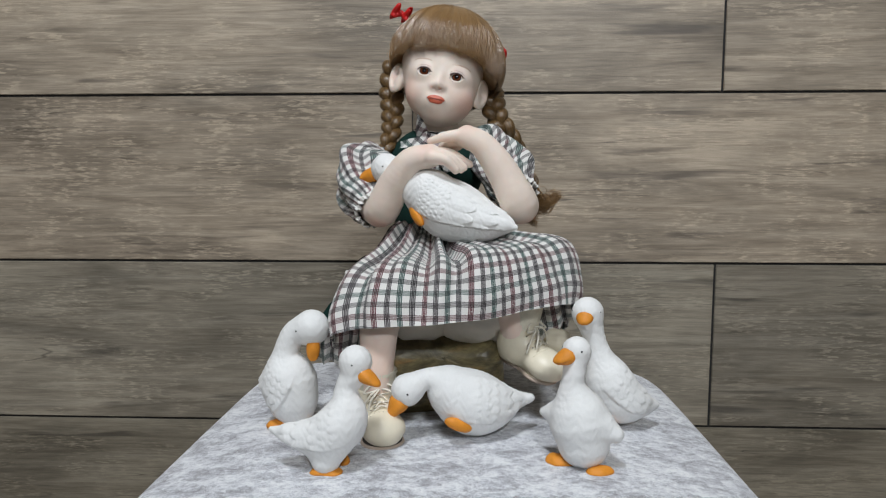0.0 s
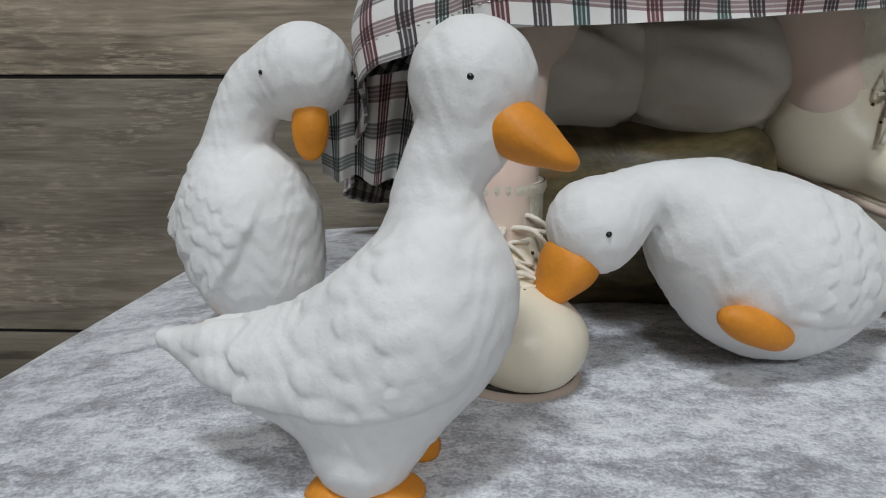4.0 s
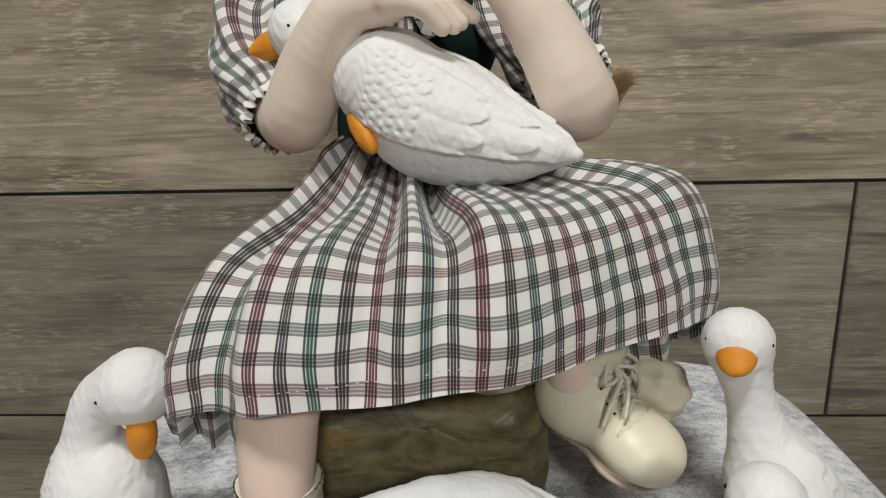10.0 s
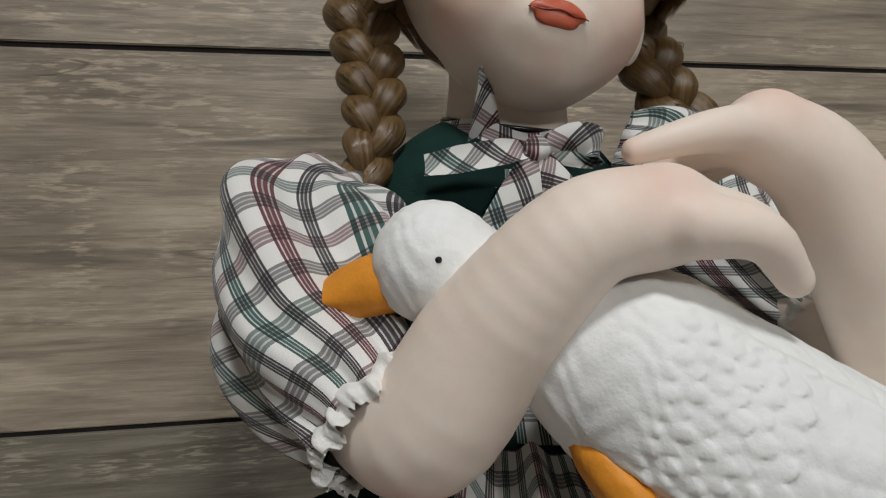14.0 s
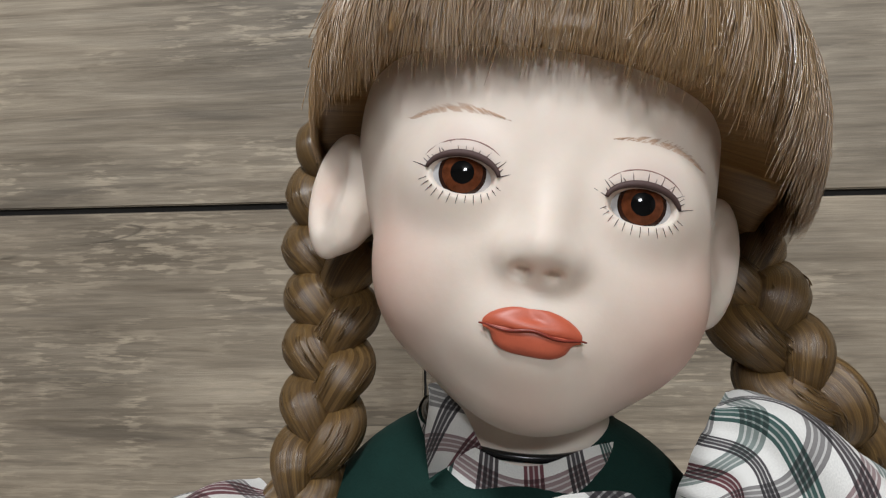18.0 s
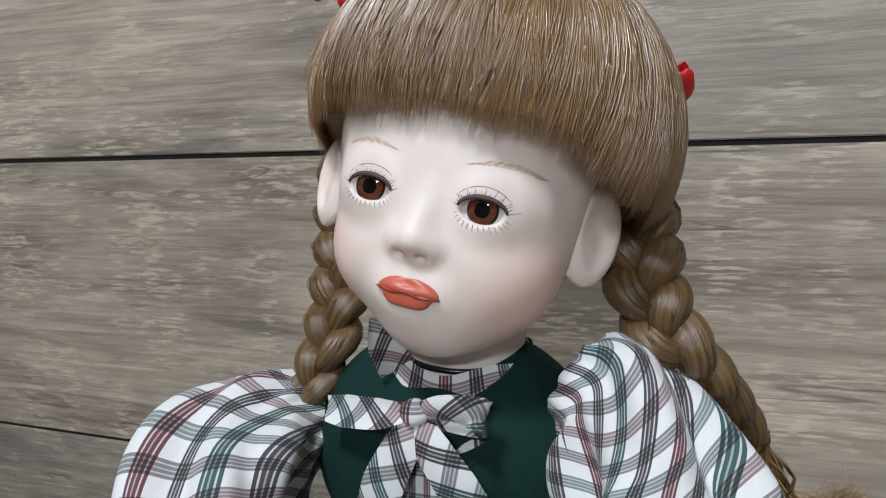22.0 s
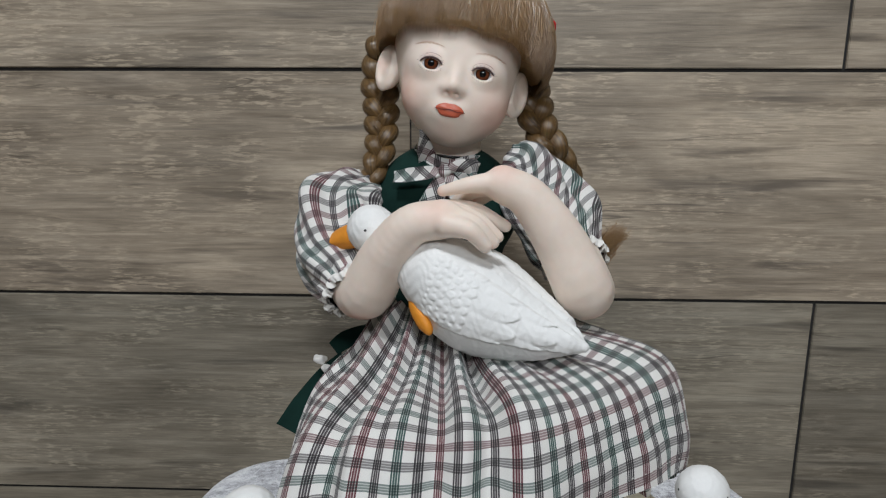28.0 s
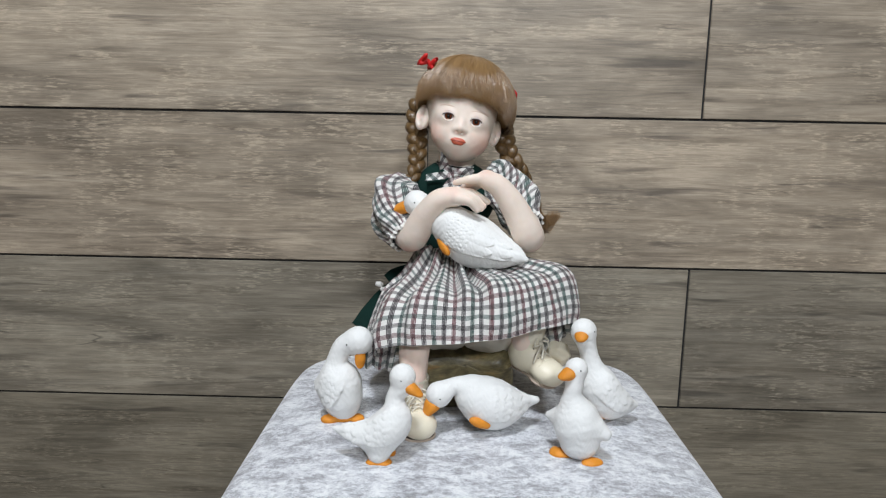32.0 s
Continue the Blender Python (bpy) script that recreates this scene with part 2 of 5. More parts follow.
M_RED = simple("red_ribbon", (0.6, 0.012, 0.012), 0.45, 0.15, 120, 0.2, 1500)
M_LIPS = simple("painted_lips", (0.55, 0.115, 0.058), 0.42, 0.1, 300)
M_IRIS = simple("brown_iris", (0.125, 0.036, 0.014), 0.06, 0.5, 900)
M_LIMB = simple("iris_rim", (0.03, 0.012, 0.007), 0.06, 0.3, 900)
M_PUPIL = simple("pupil", (0.004, 0.004, 0.004), 0.05, 0.02)
M_SCLERA = simple("eye_white", (0.55, 0.54, 0.55), 0.12, 0.04)
M_BROW = simple("painted_brow", (0.6, 0.40, 0.28), 0.7, 0.1)
M_LASH = simple("painted_lash", (0.09, 0.05, 0.045), 0.7, 0.1)
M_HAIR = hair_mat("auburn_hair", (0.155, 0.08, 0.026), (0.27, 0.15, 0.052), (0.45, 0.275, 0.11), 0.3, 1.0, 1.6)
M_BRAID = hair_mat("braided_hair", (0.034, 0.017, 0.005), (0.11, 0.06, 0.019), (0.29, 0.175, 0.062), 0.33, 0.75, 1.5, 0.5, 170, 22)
M_PLAID = plaid("check_cotton")


def bisque():
    """Fired porcelain with sprayed blush on cheeks, chin, knuckles and elbows, mauve lids, and the skirt's shade put
    into the legs' colour.
    """
    m, n, l, b = nodes_of("bisque_porcelain", 0.5)
    t = n.new("ShaderNodeTexCoord")

    def sprayed(spots):
        total = None
        for (x, y, z, r, k) in spots:
            d = n.new("ShaderNodeVectorMath")
            d.operation = "DISTANCE"
            d.inputs[1].default_value = (x, y, z)
            l.new(t.outputs["Object"], d.inputs[0])
            f = n.new("ShaderNodeMapRange")
            f.interpolation_type = "SMOOTHERSTEP"
            for i, v in enumerate((0.0, r, k, 0.0)):
                f.inputs[i + 1].default_value = v
            l.new(d.outputs["Value"], f.inputs[0])
            total = f.outputs[0] if total is None else calc(n, l, "MAXIMUM", total, f.outputs[0])
        return total

    spot = noise_of(n, l, place(n, l), 120, 3)
    r = ramp(n, (0.3, (0.81, 0.685, 0.585)), (0.7, (0.86, 0.735, 0.635)))
    l.new(spot, r.inputs[0])
    l.new(mixer(n, l, mixer(n, l, r.outputs[0], (0.74, 0.33, 0.24), sprayed(BLUSH_AND_SHADE)), (0.46, 0.31, 0.29), sprayed(SHADOW)), b.inputs["Base Color"])
    b.inputs["Specular IOR Level"].default_value = 0.35
    b.inputs["Subsurface Weight"].default_value = 0.12
    b.inputs["Subsurface Radius"].default_value = (1.0, 0.5, 0.35)
    b.inputs["Subsurface Scale"].default_value = 0.004
    bump(n, l, b, noise_of(n, l, place(n, l), 900, 2), 0.06, 0.0004)
    return m


# ---- shaping tools ----
def link(name, verts, faces, mats, idx=None, uvs=None, parent=None, smooth=True):
    """One mesh object from vertices and faces, a material index a face, and UVs a vertex."""
    me = bpy.data.meshes.new(name)
    me.from_pydata([tuple(map(float, v)) for v in verts], [], [tuple(int(i) for i in f) for f in faces])
    for m in mats if isinstance(mats, (list, tuple)) else [mats]:
        me.materials.append(m)
    if idx is not None:
        me.polygons.foreach_set("material_index", np.asarray(idx, dtype=np.int32))
    if uvs is not None:
        lay = me.uv_layers.new(name="cloth")
        loops = np.empty(len(me.loops), dtype=np.int32)
        me.loops.foreach_get("vertex_index", loops)
        lay.data.foreach_set("uv", np.asarray(uvs, dtype=np.float32)[loops].ravel())
    if smooth:
        me.polygons.foreach_set("use_smooth", np.ones(len(me.polygons), dtype=bool))
    me.update()
    ob = new(name, me)
    if parent is not None:
        ob.parent = parent
    return ob


class Pile:
    """Gathers pieces with their materials and cloth coordinates into one mesh."""

    def __init__(self):
        self.v, self.f, self.m, self.uv, self.mats = [], [], [], [], []

    def add(self, verts, faces, mat, uvs=None):
        base = sum(len(a) for a in self.v)
        if mat not in self.mats:
            self.mats.append(mat)
        k = self.mats.index(mat)
        self.v.append(np.asarray(verts, dtype=float))
        self.f += [tuple(int(i) + base for i in f) for f in faces]
        self.m += [k] * len(faces)
        self.uv.append(np.zeros((len(verts), 2)) if uvs is None else np.asarray(uvs, dtype=float))

    def link(self, name, parent=None):
        return link(name, np.concatenate(self.v), self.f, self.mats, self.m, np.concatenate(self.uv), parent)


def ball(c, r):
    c, r = np.array(c), np.array(r if np.ndim(r) else (r, r, r), dtype=float)

    def d(p):
        q = (p - c) / r
        k0 = np.linalg.norm(q, axis=1)
        k1 = np.linalg.norm(q / r, axis=1) + 1e-9
        return k0 * (k0 - 1) / k1

    return d


def turned(c, r, m):
    """An ellipsoid with the axes of the 3 x 3 matrix m."""
    c, r, m = np.array(c), np.array(r, dtype=float), np.array(m)
    inner = ball((0, 0, 0), r)
    return lambda p: inner((p - c) @ m)


def cone(a, ra, b, rb):
    """A round cone: a capsule of changing radius."""
    a, b = np.array(a, dtype=float), np.array(b, dtype=float)
    ab = b - a
    n2 = ab @ ab

    def d(p):
        t = np.clip((p - a) @ ab / n2, 0, 1)
        return np.linalg.norm(p - a - t[:, None] * ab, axis=1) - (ra + (rb - ra) * t)

    return d


def chain(pts):
    return [cone(a[:3], a[3], b[:3], b[3]) for a, b in zip(pts, pts[1:])]


def blend(k, *ds):
    """Smooth union."""
    def d(p):
        out = None
        for f in ds:
            x = f(p)
            if out is None:
                out = x
            else:
                h = np.clip(0.5 + 0.5 * (out - x) / k, 0, 1)
                out = out * (1 - h) + x * h - k * h * (1 - h)
        return out
    return d


def cut(k, a, b):
    """a less b, with a soft edge."""
    def d(p):
        x, y = a(p), -b(p)
        h = np.clip(0.5 - 0.5 * (x - y) / k, 0, 1)
        return x * (1 - h) + y * h + k * h * (1 - h)
    return d


def net(fn, lo, hi, h):
    """The zero surface of a distance function, as quads (surface nets)."""
    lo, hi = np.array(lo, dtype=float), np.array(hi, dtype=float)
    S = 4
    nc = np.ceil((hi - lo) / (h * S)).astype(int) + 1
    ax = [lo[i] + np.arange(nc[i]) * h * S + h * (S - 1) / 2 for i in range(3)]
    C = np.stack(np.meshgrid(*ax, indexing="ij"), -1)
    vc = fn(C.reshape(-1, 3)).reshape(nc)
    val = vc.repeat(S, 0).repeat(S, 1).repeat(S, 2)
    near = (np.abs(vc) < h * S * 1.6).repeat(S, 0).repeat(S, 1).repeat(S, 2)
    idx = np.argwhere(near)
    if len(idx):
        val[near] = fn(lo + idx * h)
    neg = val < 0
    n = np.array(val.shape) - 1
    corners = [(i, j, k) for i in (0, 1) for j in (0, 1) for k in (0, 1)]
    cnt = sum(neg[i:n[0] + i, j:n[1] + j, k:n[2] + k].astype(int) for i, j, k in corners)
    cells = np.argwhere((cnt > 0) & (cnt < 8))
    number = -np.ones(n, dtype=int)
    number[tuple(cells.T)] = np.arange(len(cells))
    acc, w = np.zeros((len(cells), 3)), np.zeros(len(cells))
    for a in corners:
        for axis in range(3):
            if a[axis]:
                continue
            b = list(a)
            b[axis] = 1
            va, vb = val[tuple((cells + a).T)], val[tuple((cells + b).T)]
            hit = (va < 0) != (vb < 0)
            t = np.where(hit, va / np.where(hit, va - vb, 1), 0)
            p = cells + np.array(a, dtype=float)
            p[:, axis] += t
            acc[hit] += p[hit]
            w += hit
    verts = lo + acc / w[:, None] * h
    faces = []
    for axis in range(3):
        u, v = [(1, 2), (2, 0), (0, 1)][axis]
        sl0, sl1 = [slice(None)] * 3, [slice(None)] * 3
        sl0[axis], sl1[axis] = slice(0, -1), slice(1, None)
        e = np.argwhere(neg[tuple(sl0)] != neg[tuple(sl1)])
        e = e[(e[:, u] > 0) & (e[:, v] > 0) & (e[:, u] < n[u]) & (e[:, v] < n[v])]
        du, dv = np.zeros(3, int), np.zeros(3, int)
        du[u], dv[v] = 1, 1
        q = np.stack([number[tuple((e - du - dv).T)], number[tuple((e - dv).T)], number[tuple(e.T)], number[tuple((e - du).T)]], 1)
        flip = ~neg[tuple(e.T)]
        q[flip] = q[flip][:, ::-1]
        faces.append(q[(q >= 0).all(1)])
    return verts, np.concatenate(faces)


def sweep(path, radii, sides=10, closed_ends=True, flat=1.0, up=(0, 0, 1), vscale=1.0):
    """A tube along a path; radii one a point; flat squeezes it along up. Returns verts, faces, uvs."""
    P = np.asarray(path, dtype=float)
    R = np.broadcast_to(np.asarray(radii, dtype=float), (len(P),))
    T = np.gradient(P, axis=0)
    T /= np.linalg.norm(T, axis=1)[:, None] + 1e-12
    side = np.cross(T, np.array(up, dtype=float))
    bad = np.linalg.norm(side, axis=1) < 1e-6
    side[bad] = (1, 0, 0)
    side /= np.linalg.norm(side, axis=1)[:, None]
    top = np.cross(side, T)
    a = np.linspace(0, 2 * math.pi, sides, endpoint=False)
    V = P[:, None] + R[:, None, None] * (np.cos(a)[None, :, None] * side[:, None] + flat * np.sin(a)[None, :, None] * top[:, None])
    run = np.r_[0, np.cumsum(np.linalg.norm(np.diff(P, axis=0), axis=1))]
    UV = np.stack(np.broadcast_arrays(run[:, None] * vscale, (a / (2 * math.pi))[None, :]), -1).reshape(-1, 2)
    F = [(i * sides + j, i * sides + (j + 1) % sides, (i + 1) * sides + (j + 1) % sides, (i + 1) * sides + j) for i in range(len(P) - 1) for j in range(sides)]
    V = V.reshape(-1, 3)
    if closed_ends:
        F += [tuple(range(sides))[::-1], tuple((len(P) - 1) * sides + j for j in range(sides))]
    return V, F, UV


def sheet(grid, uv):
    """Quads over a grid of points (rows, columns, 3)."""
    r, c = grid.shape[:2]
    F = [(i * c + j, i * c + j + 1, (i + 1) * c + j + 1, (i + 1) * c + j) for i in range(r - 1) for j in range(c - 1)]
    return grid.reshape(-1, 3), F, uv.reshape(-1, 2)


def curve(pts, n=24):
    """Catmull-Rom through the points."""
    p = np.asarray(pts, dtype=float)
    p = np.vstack([2 * p[0] - p[1], p, 2 * p[-1] - p[-2]])
    out = []
    for t in np.linspace(0, len(p) - 3 - 1e-6, n):
        i, f = int(t), t - int(t)
        a, b, c, d = p[i:i + 4]
        out.append(0.5 * (2 * b + (c - a) * f + (2 * a - 5 * b + 4 * c - d) * f * f + (3 * b - a - 3 * c + d) * f ** 3))
    return np.array(out)


def box(name, lo, hi, mat, parent=None, bevel=0.0):
    bm = bmesh.new()
    bmesh.ops.create_cube(bm, size=1)
    lo, hi = Vector(lo), Vector(hi)
    for v in bm.verts:
        v.co = Vector((lo[i] + (v.co[i] + 0.5) * (hi[i] - lo[i]) for i in range(3)))
    if bevel:
        bmesh.ops.bevel(bm, geom=bm.edges[:], offset=bevel, segments=2, affect="EDGES")
    me = bpy.data.meshes.new(name)
    bm.to_mesh(me)
    bm.free()
    me.materials.append(mat)
    ob = new(name, me)
    if parent is not None:
        ob.parent = parent
    return ob


# ---- room ----
WALL = 0.82
TOP = 0.4925
tagged(box("floor", (-2.2, -3.0, -0.1), (2.2, 0.9, 0.0), M_FLOOR), kind="structure")
tagged(box("ceiling", (-2.2, -3.0, 2.5), (2.2, 0.9, 2.6), M_PAINT), kind="structure")
tagged(box("wall_south", (-2.2, -3.1, 0.0), (2.2, -3.0, 2.5), M_PAINT), kind="structure")
tagged(box("wall_west", (-2.3, -3.0, 0.0), (-2.2, 0.9, 2.5), M_PAINT), kind="structure")
tagged(box("wall_east", (2.2, -3.0, 0.0), (2.3, 0.9, 2.5), M_PAINT), kind="structure")
wall = tagged(box("wall_north", (-2.2, WALL + 0.0025, 0.0), (2.2, 0.92, 2.5), M_GROUT), "wall of long wood-look porcelain tiles with dark joints", kind="structure")


def top(x, y):
    """The height of the soft cushion."""
    return TOP + 0.003 - 0.010 * abs((x - 0.028) / 0.2) ** 4 - 0.004 * abs((y - 0.5) / 0.2) ** 3


# ---- pouf ----
def build_pouf():
    cx, cy, hx, hy = 0.028, 0.500, 0.201, 0.203
    n = 160
    ang = np.linspace(0, 2 * math.pi, n, endpoint=False)

    def ring(ox, oy, z):
        # rounded rectangle of half sizes ox, oy
        out = []
        for a in ang:
            c, s = math.cos(a), math.sin(a)
            e = 2 / 8.0
            out.append((cx + ox * math.copysign(abs(c) ** e, c), cy + oy * math.copysign(abs(s) ** e, s), z))
        return np.array(out)

    rows = []
    for k in np.linspace(0, 1, 22)[1:]:
        g = ring((hx - 0.02) * k, (hy - 0.02) * k, 0)
        g[:, 2] = [top(x, y) for x, y, _ in g]
        rows.append(g)
    edge = rows[-1]
    for a in np.linspace(0, math.pi / 2, 9)[1:]:
        g = ring(hx - 0.02 + 0.02 * math.sin(a), hy - 0.02 + 0.02 * math.sin(a), 0)
        g[:, 2] = edge[:, 2] - 0.02 * (1 - math.cos(a))
        rows.append(g)
    low = rows[-1]
    for z in np.linspace(0.44, 0.02, 12):
        g = low.copy()
        g[:, 2] = z
        w = 1 + 0.004 * np.sin(ang * 9 + z * 40)
        g[:, 0], g[:, 1] = cx + (g[:, 0] - cx) * w, cy + (g[:, 1] - cy) * w
        rows.append(g)
    V = np.concatenate([[(cx, cy, top(cx, cy))]] + rows)
    F = [(0, 1 + j, 1 + (j + 1) % n) for j in range(n)]
    for i in range(len(rows) - 1):
        F += [(1 + i * n + j, 1 + (i + 1) * n + j, 1 + (i + 1) * n + (j + 1) % n, 1 + i * n + (j + 1) % n) for j in range(n)]
    F.append(tuple(1 + (len(rows) - 1) * n + j for j in range(n)))
    pouf = tagged(new("pouf"), "silver-grey crushed velvet pouf with soft rounded edges", "pouf")
    pouf.location = (cx, cy, 0)
    body = link("upholstery", V - np.array((cx, cy, 0)), F, M_VELVET, parent=pouf)
    for sx in (-1, 1):
        for sy in (-1, 1):
            vs, fs, _ = sweep([(sx * 0.15, sy * 0.15, 0.0), (sx * 0.15, sy * 0.15, 0.03)], [0.012, 0.016], 12)
            link("foot", vs, fs, M_BLACK, parent=pouf)
    return pouf


build_pouf()


# ---- geese ----
def wobble(fn, size, amount, seed=0.0):
    """Roughens a distance function with a few crossed waves."""
    def d(p):
        q = p / size + seed
        w = np.sin(q[:, 0] + 1.3 * np.sin(q[:, 2] * 0.7)) * np.sin(q[:, 1] * 1.1 + 0.6) + 0.6 * np.sin(q[:, 2] * 2.3 + q[:, 0] * 0.8) * np.sin(q[:, 1] * 1.9 + 2.0)
        return fn(p) + amount * w
    return d


def unit(v):
    v = np.asarray(v, dtype=float)
    return v / np.linalg.norm(v)


def reach(fn, origin, way, far=0.06):
    """Where a ray that starts inside the shape leaves it."""
    o, w = np.array(origin, dtype=float), unit(way)
    t = np.linspace(0, far, 240)
    d = fn(o + t[:, None] * w)
    k = np.argmax(d > 0)
    return o + w * t[k]


def flow(pts, n=5):
    """A smooth limb through spheres given as x, y, z, radius."""
    return chain([tuple(p) for p in curve(np.array(pts), n * (len(pts) - 1) + 1)])


def merged(ds):
    def d(p):
        out = ds[0](p)
        for f in ds[1:]:
            out = np.minimum(out, f(p))
        return out
    return d


# feather rows from shoulder to tail: end and length as shares of the wing, width, height
QUILLS = [(0.06, 0.06, 0.44, 0.4), (0.11, 0.06, 0.44, 0.45), (0.16, 0.06, 0.46, 0.45), (0.21, 0.06, 0.48, 0.5), (0.26, 0.065, 0.52, 0.5), (0.32, 0.07, 0.58, 0.55), (0.54, 0.26, 1.2, 0.85), (0.75, 0.28, 1.25, 0.85), (0.96, 0.3, 1.25, 0.8)]
QUILLS_SMALL = [(0.14, 0.13, 0.8, 0.4), (0.27, 0.14, 0.85, 0.45), (0.40, 0.15, 0.95, 0.55), (0.60, 0.26, 1.2, 0.85), (0.80, 0.28, 1.25, 0.85)]


def goose(key, label, face, wing, resting=True, width=0.0066, amp=0.0019, wingless=False, bill=1.0, slit=False):
    """face: the way the beak points; wing: two points of the body's axis, from breast to tail."""
    g = GEESE[key]
    face = unit(face)
    head = ball(g["head"][0][:3], g["head"][0][3])
    body = merged(flow(g["body"]))
    if "low" in g:
        body = blend(0.006, body, merged(flow(g["low"])))
    if "tail" in g:
        body = blend(0.006, body, ball(g["tail"][0][:3], g["tail"][0][3]))
    neck = merged(flow([g["head"][0], *g["neck"], g["body"][0]]))
    plump = blend(0.004, body, neck)
    for k in ("wl", "wr"):
        if k in g:
            plump = blend(0.004, plump, merged(flow(g[k])))
    core = blend(0.003, plump, head)
    A, B = (np.array(p) for p in wing)
    a = unit(B - A)
    side = unit(np.cross(a, (0, 0, 1)) if abs(a[2]) < 0.9 else np.cross(a, face))
    up = unit(np.cross(side, a))
    if up[2] < 0:
        up = -up
    span = np.linalg.norm(B - A)
    soft = lambda x, lo, hi: np.clip((x - lo) / (hi - lo), 0, 1) ** 2 * (3 - 2 * np.clip((x - lo) / (hi - lo), 0, 1))

    def relief(p):
        """Feathers laid like slates over both wings, and a fine ruffle on breast and neck."""
        d = core(p)
        near = np.abs(d) < 0.005
        if not near.any():
            return d
        q = p[near] - A
        u, sd, hh = q @ a, q @ side, q @ up
        th = np.degrees(np.arctan2(hh, np.abs(sd)))
        rad = np.hypot(sd, hh)
        ruffle = 0.00018 * np.sin(p[near][:, 2] * 900 + 3 * np.sin(p[near][:, 0] * 500)) * np.sin(p[near][:, 0] * 760 + 2 * np.sin(p[near][:, 1] * 640))
        add = ruffle
        if not wingless:
            v = np.radians(th) * np.maximum(rad, 0.006)
            best = np.zeros(len(u))
            for k, (e0, ln, wk, hk) in enumerate(QUILLS_SMALL if resting else QUILLS):
                w = width * wk
                c = v / w + 0.5 * (k % 2) + 0.13 * np.sin(k * 1.7) + 0.03 * np.sin(v * 330 + k) + 0.04 * np.sin(u * 210 + 2 * k)
                cell = np.floor(c)
                c = c - cell
                end = (e0 + 0.35 * ln * (1 - (2 * c - 1) ** 2) + 0.012 * np.sin(cell * 2.7 + 1.9 * k)) * span
                run = np.clip((u - (e0 - ln) * span) / (ln * 1.3 * span), 0, 1)
                h = hk * (0.06 + 0.94 * run) * (0.62 + 0.38 * (1 - np.abs(2 * c - 1) ** 3))
                if ln > 0.2:
                    h = h + 0.12 * np.exp(-((c - 0.5) / 0.09) ** 2) * run
                best = np.maximum(best, h * soft(end - u, 0, 0.0011) * (u > (e0 - ln) * span))
            mask = soft(th, -36, -29) * (1 - soft(th, 52, 66)) * soft(u, -0.12 * span, 0.02 * span) * (1 - soft(u, (0.74 if resting else 0.9) * span, (0.92 if resting else 0.99) * span))
            if not resting:
                mask = mask * soft(u * a[1] - q[:, 1], -0.014, -0.003)
            add = ruffle + mask * (best * amp + 0.0008)
        d[near] = d[near] - add
        return d

    every = np.array([q for k in g if k not in ("beak", "foot") for q in g[k]])
    lo, hi = (every[:, :3] - every[:, 3:]).min(0) - 0.006, (every[:, :3] + every[:, 3:]).max(0) + 0.006
    V, F = net(relief, lo, hi, 0.0007 if resting else 0.0006)
    pile = Pile()
    pile.add(V, F, M_GOOSE)
    # bill: broad, rounded at the end
    hc = np.array(g["head"][0][:3])
    b0, b1 = (np.array(q[:3]) for q in g["beak"])
    r0, r1 = g["beak"][0][3] * bill, g["beak"][1][3] * bill
    bd = unit(b1 - b0)
    bs = np.cross(bd, (0, 0, 1))
    if np.linalg.norm(bs) < 0.35:
        bs = np.cross(face * (1, 1, 0), (0, 0, 1))
    bs = unit(bs - bd * (bs @ bd))
    bu = np.cross(bs, bd)
    ln = np.linalg.norm(b1 - b0)
    mm = np.stack([bd, bs, bu], 1)
    beak = blend(0.0025, turned(b0 + bd * ln * 0.05, (ln * 0.7, r0 * 1.15, r0 * 0.98), mm), turned(b1 - bd * (ln * 0.45 + r1 * 0.3), (ln * 0.5 + r1 * 0.7, r0 * 1.08, r1 * 0.85), mm))
    if slit:
        beak = cut(0.0004, beak, turned(b1 + bd * 0.001 - bu * r1 * 0.25, (ln * 1.0, r0 * 1.6, 0.00028), mm))
    lo = np.minimum(b0, b1) - max(r0, r1) * 2 - ln * 0.4
    hi = np.maximum(b0, b1) + max(r0, r1) * 2 + ln * 0.4
    V2, F2 = net(beak, lo, hi, 0.0006)
    pile.add(V2, F2, M_ORANGE)
    # eyes
    hs = unit(np.cross(face, (0, 0, 1)))
    hu = np.cross(hs, face)
    for s in (-1, 1):
        p = reach(core, hc, face * 0.42 + hs * s * 0.85 + hu * 0.22)
        p = p - unit(p - hc) * 0.0004
        vs, fs = net(ball(p, 0.00075), p - 0.0016, p + 0.0016, 0.0003)
        pile.add(vs, fs, M_BLACK)
    # webbed feet, flat below
    for pts in FEET[key]:
        fn = blend(0.002, *[turned(q[:3], q[3:6], Matrix.Rotation(math.radians(q[6]), 3, "Z") @ Matrix.Rotation(math.radians(q[7] if len(q) > 7 else 0), 3, "Y") if resting else HELDFOOT) for q in pts])
        c = np.array([q[:3] for q in pts])
        if resting:
            floor_z = top(c[0][0], c[0][1]) - 0.0004
            flat = fn
            fn = lambda p, flat=flat, floor_z=floor_z: np.maximum(flat(p), floor_z - p[:, 2])
        fn = wobble(fn, 0.0022, 0.00022)
        V3, F3 = net(fn, c.min(0) - 0.014, c.max(0) + 0.014, 0.0007)
        pile.add(V3, F3, M_ORANGE)
    every = np.concatenate(pile.v)
    base = every[np.argmin(every[:, 2])].copy()
    pile.v = [q - base for q in pile.v]
    ob = pile.link("goose_figurine")
    ob.location = base
    return tagged(ob, label, "goose figurine", "goose figurines")


